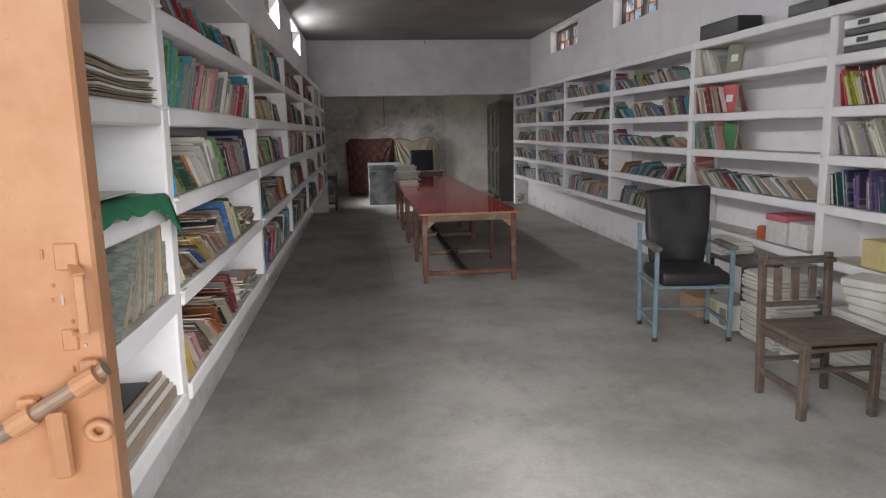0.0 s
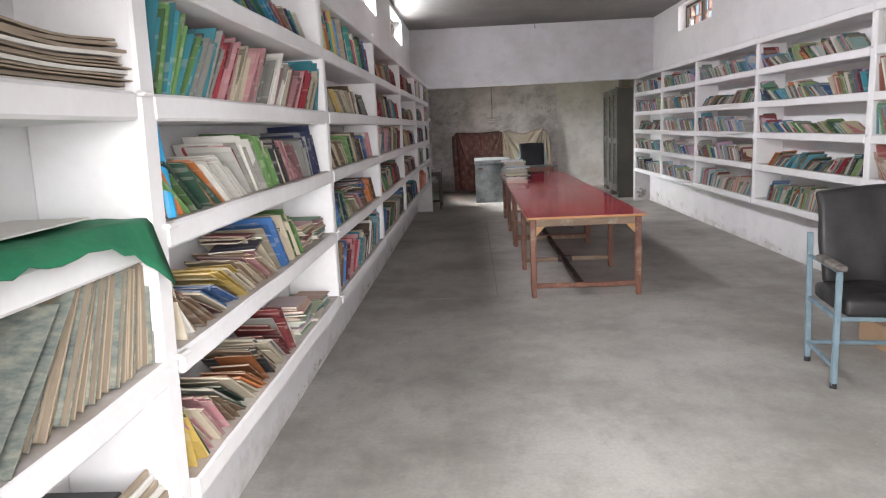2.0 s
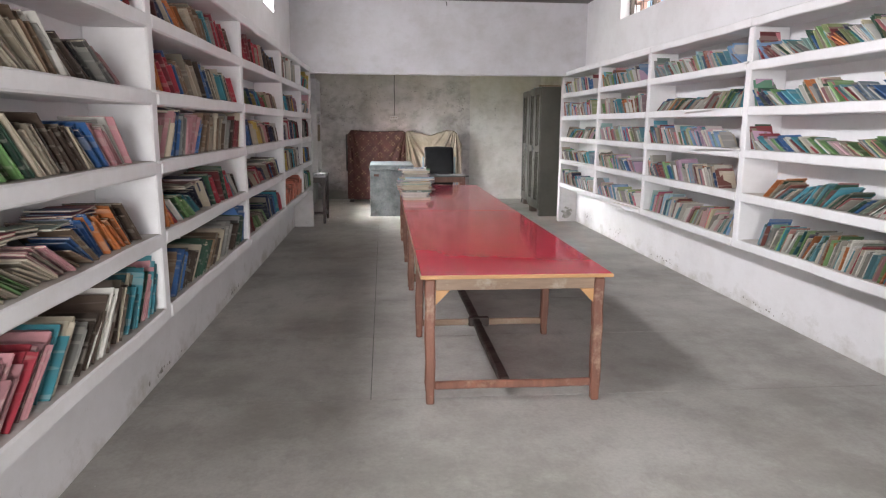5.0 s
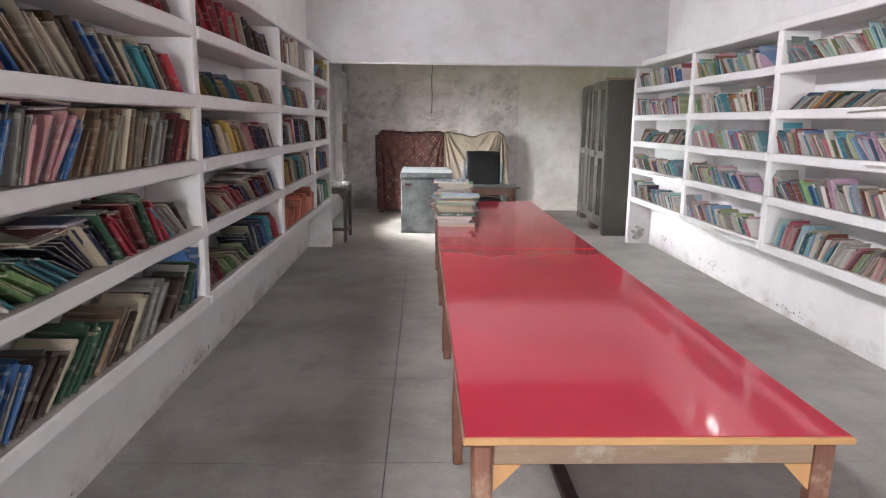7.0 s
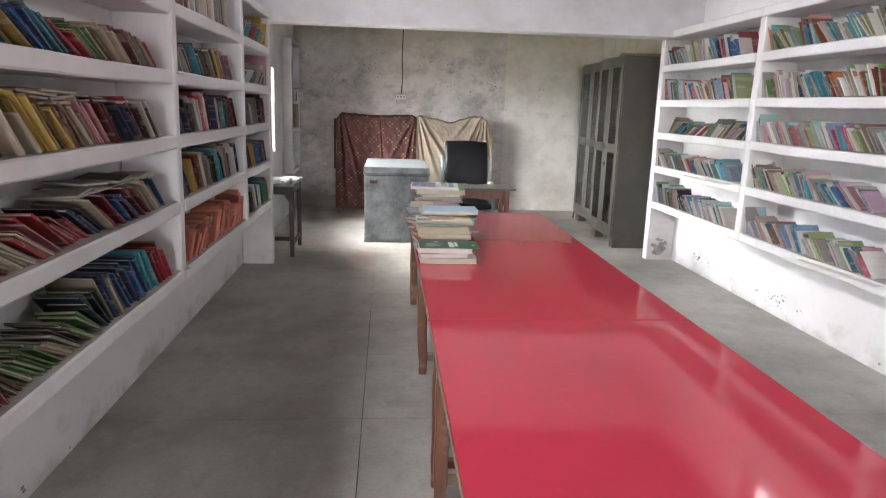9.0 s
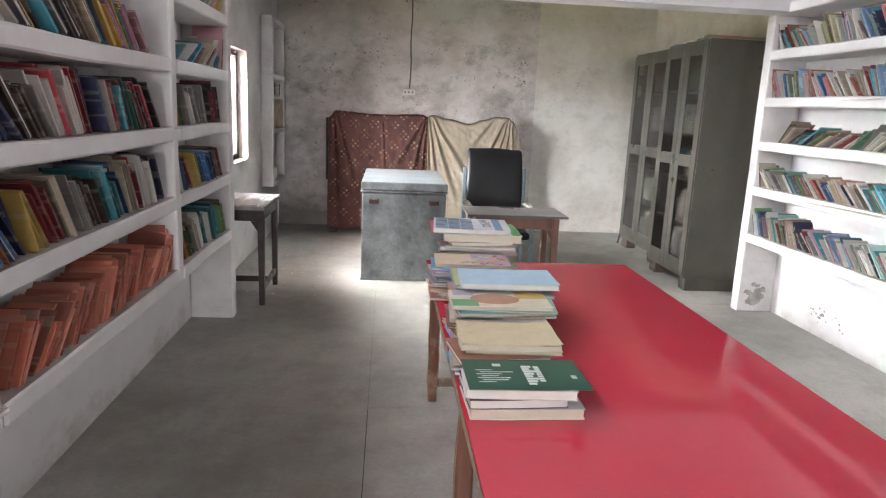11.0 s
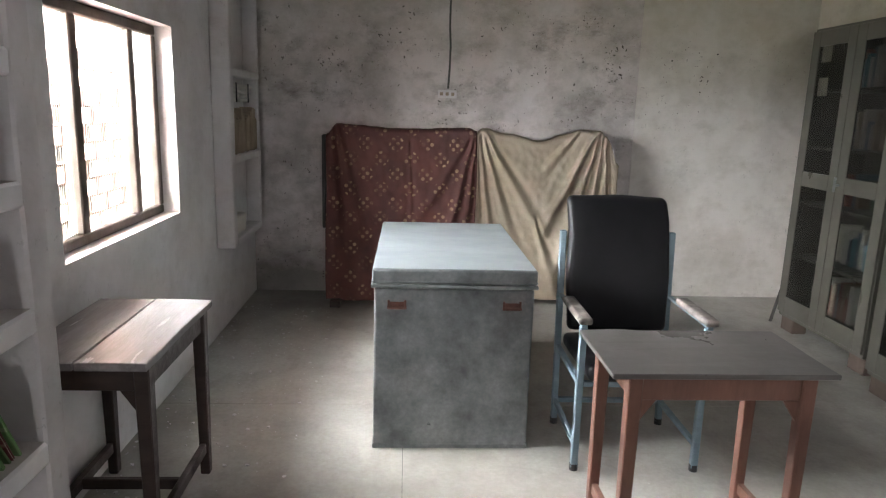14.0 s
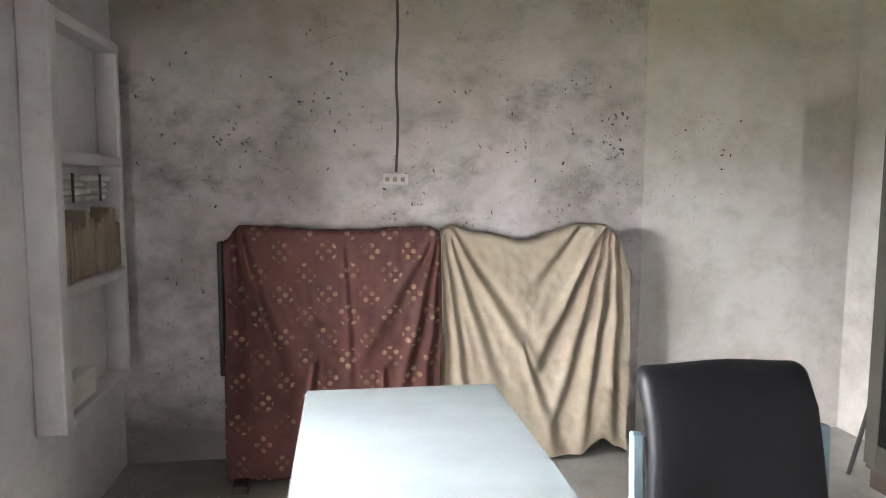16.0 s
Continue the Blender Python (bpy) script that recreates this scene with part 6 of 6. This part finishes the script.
# green cloth round a large flat register, one corner hanging over the board
bm = bmesh.new()
n = 26
gz = ZB[2] + BT + 0.004
rows = []
for j in range(n + 1):
    v = j / n
    r = []
    for i in range(n + 1):
        u = i / n
        x = -0.79 + 0.31 * u
        y = 1.70 + 1.115 * v
        zz = gz + 0.022 + 0.006 * noise.noise(Vector((u * 5, v * 9, 0))) + 0.012 * math.sin(v * 3.1)
        edge = max(0.0, u - 0.875) / 0.125
        zz -= edge * (0.034 + 0.03 * noise.noise(Vector((0, v * 8, 3))) + 0.03 * noise.noise(Vector((0, v * 23, 9))) + 0.13 * max(0, (v - 0.80) / 0.2))
        x += edge * 0.006
        r.append(bm.verts.new((x, y, zz)))
    rows.append(r)
for j in range(n):
    for i in range(n):
        bm.faces.new((rows[j][i], rows[j][i + 1], rows[j + 1][i + 1], rows[j + 1][i]))
gc = part("green_cloth", bm, M_GREENCLOTH, None, "", True)
gc.modifiers.new("thickness", "SOLIDIFY").thickness = 0.004
tagged(gc, "torn green cloth spread over a flat register", "cloth")
rb = cube("register", (-0.79, 1.75, gz), (-0.56, 2.76, gz + 0.014), M_OLDPAPER, None, "", 0.004)
tagged(rb, "large flat register under a green cloth", "register")
lb = cube("register_label", (-0.75, 1.85, gz + 0.042), (-0.575, 2.66, gz + 0.046), M_PAPER, None, "", 0.001)
tagged(lb, "grey card lying on the green cloth", "card")
# tall marbled registers leaning in the bay below
y = 2.86
for i in range(17):
    t = rnd.uniform(0.016, 0.03)
    lean = 10 + i * 1.7
    h = 0.252 / math.cos(radians(lean)) - 0.012 * math.sin(i * 2.1)
    m = pose(FL - 0.02 - rnd.uniform(0, 0.02), y - h * math.sin(radians(lean)) * 0.0, ZB[1] + BT + 0.004, -lean, 0, rnd.uniform(-2, 2))
    ob = thing("register", "tall worn register leaning in a row", "register", "registers in the shelf")
    cm = M_OLDPAPER if i % 3 else M_MARBLED
    cube("cover", (-0.23, -0.002, 0), (0, 0, h), cm, ob)
    cube("back_cover", (-0.23, -t, 0), (0, -t + 0.002, h), cm, ob)
    cube("page_block", (-0.228, -t + 0.0021, 0.002), (-0.003, -0.0021, h - 0.003), M_OLDPAPER, ob)
    ob.matrix_basis = Matrix.Translation((0, -h * math.sin(radians(12)) if i == 0 else -0.05, 0)) @ m
    y -= t / math.cos(radians(lean)) + 0.004
for i in range(2):
    bm = block(bmesh.new(), (-0.24, -0.004, 0), (0.0, 0.0, 0.36), 0.001)
    ob = part("register", bm, M_MARBLED)
    ob.matrix_basis = pose(FL + 0.004, y - 0.09 - i * 0.07, ZB[1] + BT + 0.004, -44 - i * 3, 0, 0)
    tagged(ob, "register with a dark marbled cover leaning outward", "register", "registers in the shelf")
# bottom shelf: dark carton and loose files
ct = thing("box_file", "black box file lying on the bottom shelf", "box file")
cube("case", (-0.79, 2.15, ZB[0] + BT + 0.004), (-0.60, 2.68, ZB[0] + BT + 0.10), M_BLACK, ct, "", 0.004)
for i in range(5):
    ob = cube("file", (-0.595 + i * 0.011, 2.2, ZB[0] + BT + 0.004), (-0.586 + i * 0.011, 2.78, ZB[0] + BT + 0.10 - i * 0.014), M_PAPER if i % 2 else M_OLDPAPER, None, "", 0.001)
    tagged(ob, "paper file standing beside a box", "file", "files on the bottom shelf")
# rolled blue chart standing at the divider
rc = part("rolled_chart", rod(bmesh.new(), (FL - 0.035, 3.0, TOPS[2]), (FL - 0.05, 2.99, TOPS[2] + 0.265), 0.023, 14, 0.017), plain("blue_roll", (0.03, 0.30, 0.55), 0.35))
tagged(rc, "bright blue rolled chart standing on a shelf", "rolled chart")

# ---- clutter by the east shelf ----
def bundle(name, lo, hi, mat, label, category, sheets=0):
    t = thing(name, label, category)
    if not sheets:
        cube("body", lo, hi, mat, t, "", 0.008, 2)
        return t
    h = (hi[2] - lo[2]) / sheets
    for i in range(sheets):
        j = rnd.uniform(-0.02, 0.02)
        cube("ream", (lo[0] + j, lo[1] + rnd.uniform(-0.012, 0.012), lo[2] + i * h), (hi[0] + j, hi[1] + j, lo[2] + (i + 1) * h - 0.002), mat, t, "", 0.008, 2)
    return t


bundle("paper_stack", (2.87, 4.52, 0), (3.19, 4.92, 0.50), M_PAPER, "tall stack of white paper bundles on the floor", "paper stack", 20)
bundle("paper_stack", (2.92, 4.28, 0), (3.2, 4.50, 0.06), M_PAPER, "low pile of white papers on the floor", "paper stack", 2)
bundle("paper_stack", (3.0, 3.62, 0), (3.3, 4.15, 0.42), M_PAPER, "untidy heap of white paper bundles", "paper stack", 13)
for i in range(4):
    ob = part("paper_parcel", block(bmesh.new(), (-0.13, -0.16, 0), (0.13, 0.16, 0.05), 0.01, 2), M_PAPER)
    ob.matrix_basis = pose(3.14, 3.85 + 0.03 * i, 0.425 + 0.052 * i, 0, 0, i * 9)
    tagged(ob, "limp white paper bundle on a heap", "paper bundle", "bundles on the heap")
st = thing("low_table", "low grey table pushed under the shelf", "table")
cube("tabletop", (2.92, 5.0, 0.49), (3.24, 6.0, 0.515), M_DESKTOP, st, "", 0.003)
for x in (2.95, 3.21):
    for y in (5.03, 5.97):
        cube("leg", (x - 0.015, y - 0.015, 0), (x + 0.015, y + 0.015, 0.489), M_DARKSTEEL, st, "", 0.002)
bundle("carton", (2.80, 5.42, 0), (3.06, 5.74, 0.16), M_CARD, "brown carton standing under a table", "carton")
box = bundle("carton", (2.84, 5.02, 0), (3.12, 5.38, 0.20), M_PAPER, "white printed carton standing under a table", "carton")
cube("print_patch", (2.8375, 5.2, 0.12), (2.8399, 5.32, 0.18), M_YELLOW, box, "yellow printed patch")
cube("print_patch", (2.8375, 5.06, 0.03), (2.8399, 5.15, 0.16), M_OLDPAPER, box, "brown printed patch")
fl = thing("newspaper_pile", "pile of grey newspapers on a low table", "newspapers")
for i in range(6):
    cube("newspaper", (2.95 + rnd.uniform(-0.01, 0.01), 5.35 + rnd.uniform(-0.03, 0.03), 0.5165 + i * 0.016), (3.22, 5.85 + rnd.uniform(-0.03, 0.03), 0.5315 + i * 0.016), M_PAPER, fl, "", 0.005)
bb = thing("card_box", "white card box with a pink lid on the shelf", "box")
cube("body", (3.31, 5.1, TOPS[0]), (3.52, 5.36, TOPS[0] + 0.17), M_WHITEPL, bb, "", 0.004)
cube("lid", (3.305, 5.095, TOPS[0] + 0.171), (3.525, 5.365, TOPS[0] + 0.22), M_PINK, bb, "pink lid", 0.004)
bundle("card_box", (3.31, 4.85, TOPS[0]), (3.5, 5.07, TOPS[0] + 0.19), M_WHITEPL, "plain white card box on the shelf", "box")
bundle("plastic_pot", (3.32, 5.39, TOPS[0]), (3.42, 5.5, TOPS[0] + 0.1), M_ORANGEPL, "orange plastic pot on the shelf", "pot")
bundle("tin_box", (3.30, 4.05, TOPS[0]), (3.48, 4.30, TOPS[0] + 0.18), M_YELLOW, "dented pale yellow tin on the shelf", "tin")
for i in range(2):
    z = TOPS[4] + i * 0.105
    dv = thing("media_player", "white and black disc player on the shelf", "electronics", "disc players")
    cube("case", (3.29, 4.08, z), (3.52, 4.60, z + 0.04), M_BLACK, dv, "", 0.004)
    cube("top_cover", (3.285, 4.07, z + 0.041), (3.525, 4.61, z + 0.10), M_WHITEPL, dv, "", 0.012, 3)
    cube("display", (3.282, 4.38, z + 0.055), (3.2845, 4.48, z + 0.085), M_BLACK, dv, "", 0.001)
sp = thing("black_case", "long black plastic case on top of the shelves", "case")
cube("body", (3.32, 5.95, ZB[5] + BT + 0.006), (3.54, 6.6, ZB[5] + BT + 0.145), M_BLACK, sp, "", 0.012, 2)
bundle("cloth_bag", (3.34, 4.85, ZB[5] + BT + 0.006), (3.54, 5.3, ZB[5] + BT + 0.10), M_BLACK, "dark bag lying on top of the shelves", "bag")
bk = thing("textbook", "dark teal textbook facing out on the shelf", "book")
cube("cover", (3.300, 3.95, TOPS[1]), (3.304, 4.15, TOPS[1] + 0.24), plain("teal_cover", (0.02, 0.08, 0.075), 0.35), bk, "", 0.0005)
cube("page_block", (3.3045, 3.955, TOPS[1]), (3.325, 4.145, TOPS[1] + 0.235), M_PAGES, bk)
c = bpy.data.curves.new("title", "FONT")
c.body, c.size, c.extrude = "Physics", 0.055, 0.0003
c.materials.append(M_INK)
o = new("title", c)
o.parent = bk
o.matrix_basis = pose(3.2995, 4.14, TOPS[1] + 0.10, 90, 0, -90)
for y0, zi, col in ((6.05, 3, (0.42, 0.03, 0.03)), (6.02, 2, (0.04, 0.16, 0.05)), (6.0, 4, (0.13, 0.16, 0.07)), (4.05, 2, (0.2, 0.27, 0.06))):
    bk = thing("textbook", "large textbook leaning with its cover facing out", "book", "books facing out")
    hh = 0.235
    bm = block(bmesh.new(), (0, -0.17, 0), (0.003, 0, hh), 0.0008)
    part("cover", bm, plain("bright_cover", col, 0.4), bk)
    bm = block(bmesh.new(), (0.0035, -0.167, 0.002), (0.02, -0.002, hh - 0.003))
    part("page_block", bm, M_PAGES, bk)
    cube("print_patch", (-0.0006, -0.13, 0.09), (-0.0001, -0.05, 0.15), M_INK if zi != 2 else M_GREENCLOTH, bk)
    bk.matrix_basis = pose(3.315, y0 + 0.1, TOPS[zi], 0, 6, 12)
# overhanging paper liners
for y0, y1, zi in ((9.2, 9.75, 3), (8.85, 9.5, 2), (10.75, 11.5, 0), (12.6, 13.2, 3), (12.5, 13.4, 1)):
    bm = bmesh.new()
    block(bm, (FR - 0.035, y0, TOPS[zi] - 0.0015), (FR + 0.15, y1, TOPS[zi] - 0.0005))
    for v in bm.verts:
        if v.co.x < FR:
            v.co.z -= 0.03 if v.co.y > (y0 + y1) / 2 else 0.012
    ob = part("paper_liner", bm, M_PAPER)
    tagged(ob, "torn paper liner hanging over the board edge", "paper", "shelf liners")

# ---- outside, seen through the openings ----
def tree(x, y, h, seed):
    rnd = random.Random(seed)
    t = thing("tree", "leafy tree outside the high windows", "tree", "trees outside")
    bm = bmesh.new()
    rod(bm, (x, y, -0.13), (x + 0.1, y + 0.1, h * 0.55), 0.16, 10, 0.09)
    for k in range(6):
        a = rnd.uniform(0, 6.28)
        rod(bm, (x + 0.08, y + 0.08, h * (0.35 + 0.05 * k)), (x + math.cos(a) * 1.2, y + math.sin(a) * 1.2, h * (0.6 + 0.05 * k)), 0.06, 6, 0.02)
    part("trunk", bm, M_FRAME, t)
    vs, fs = [], []
    for k in range(800):
        a, r = rnd.uniform(0, 6.28), 1.9 * math.sqrt(rnd.random())
        z = h * rnd.uniform(0.45, 1.0)
        c = Vector((x + math.cos(a) * r, y + math.sin(a) * r, z))
        q = Euler((rnd.uniform(0, 6), rnd.uniform(0, 6), rnd.uniform(0, 6))).to_matrix()
        s = rnd.uniform(0.06, 0.13)
        b = len(vs)
        vs += [tuple(c + q @ Vector(p)) for p in ((-s, 0, 0), (0, -s * 0.45, 0.01), (s, 0, 0), (0, s * 0.45, 0.01))]
        fs.append((b, b + 1, b + 2, b + 3))
    me = bpy.data.meshes.new("crown")
    me.from_pydata(vs, [], fs)
    me.materials.append(M_LEAF)
    o = new("crown", me)
    o.parent = t


tree(6.6, 12.6, 5.0, 1)
tree(7.0, 8.6, 5.4, 2)
tree(-6.5, 13.5, 4.6, 4)
# flat backdrop that glows by itself, sunlight on greenery put into its emission
m, n, l, p = nodes("glowing_greenery")
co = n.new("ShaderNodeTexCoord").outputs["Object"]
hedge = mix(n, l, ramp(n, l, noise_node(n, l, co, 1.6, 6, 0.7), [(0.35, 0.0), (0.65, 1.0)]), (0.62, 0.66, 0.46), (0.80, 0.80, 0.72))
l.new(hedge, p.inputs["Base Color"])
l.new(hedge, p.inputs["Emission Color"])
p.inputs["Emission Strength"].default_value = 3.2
slab("backdrop", (-8.3, 8.0, -0.12), (-8.2, 22.0, 2.6), m, "flat glowing backdrop of pale greenery beyond the window")
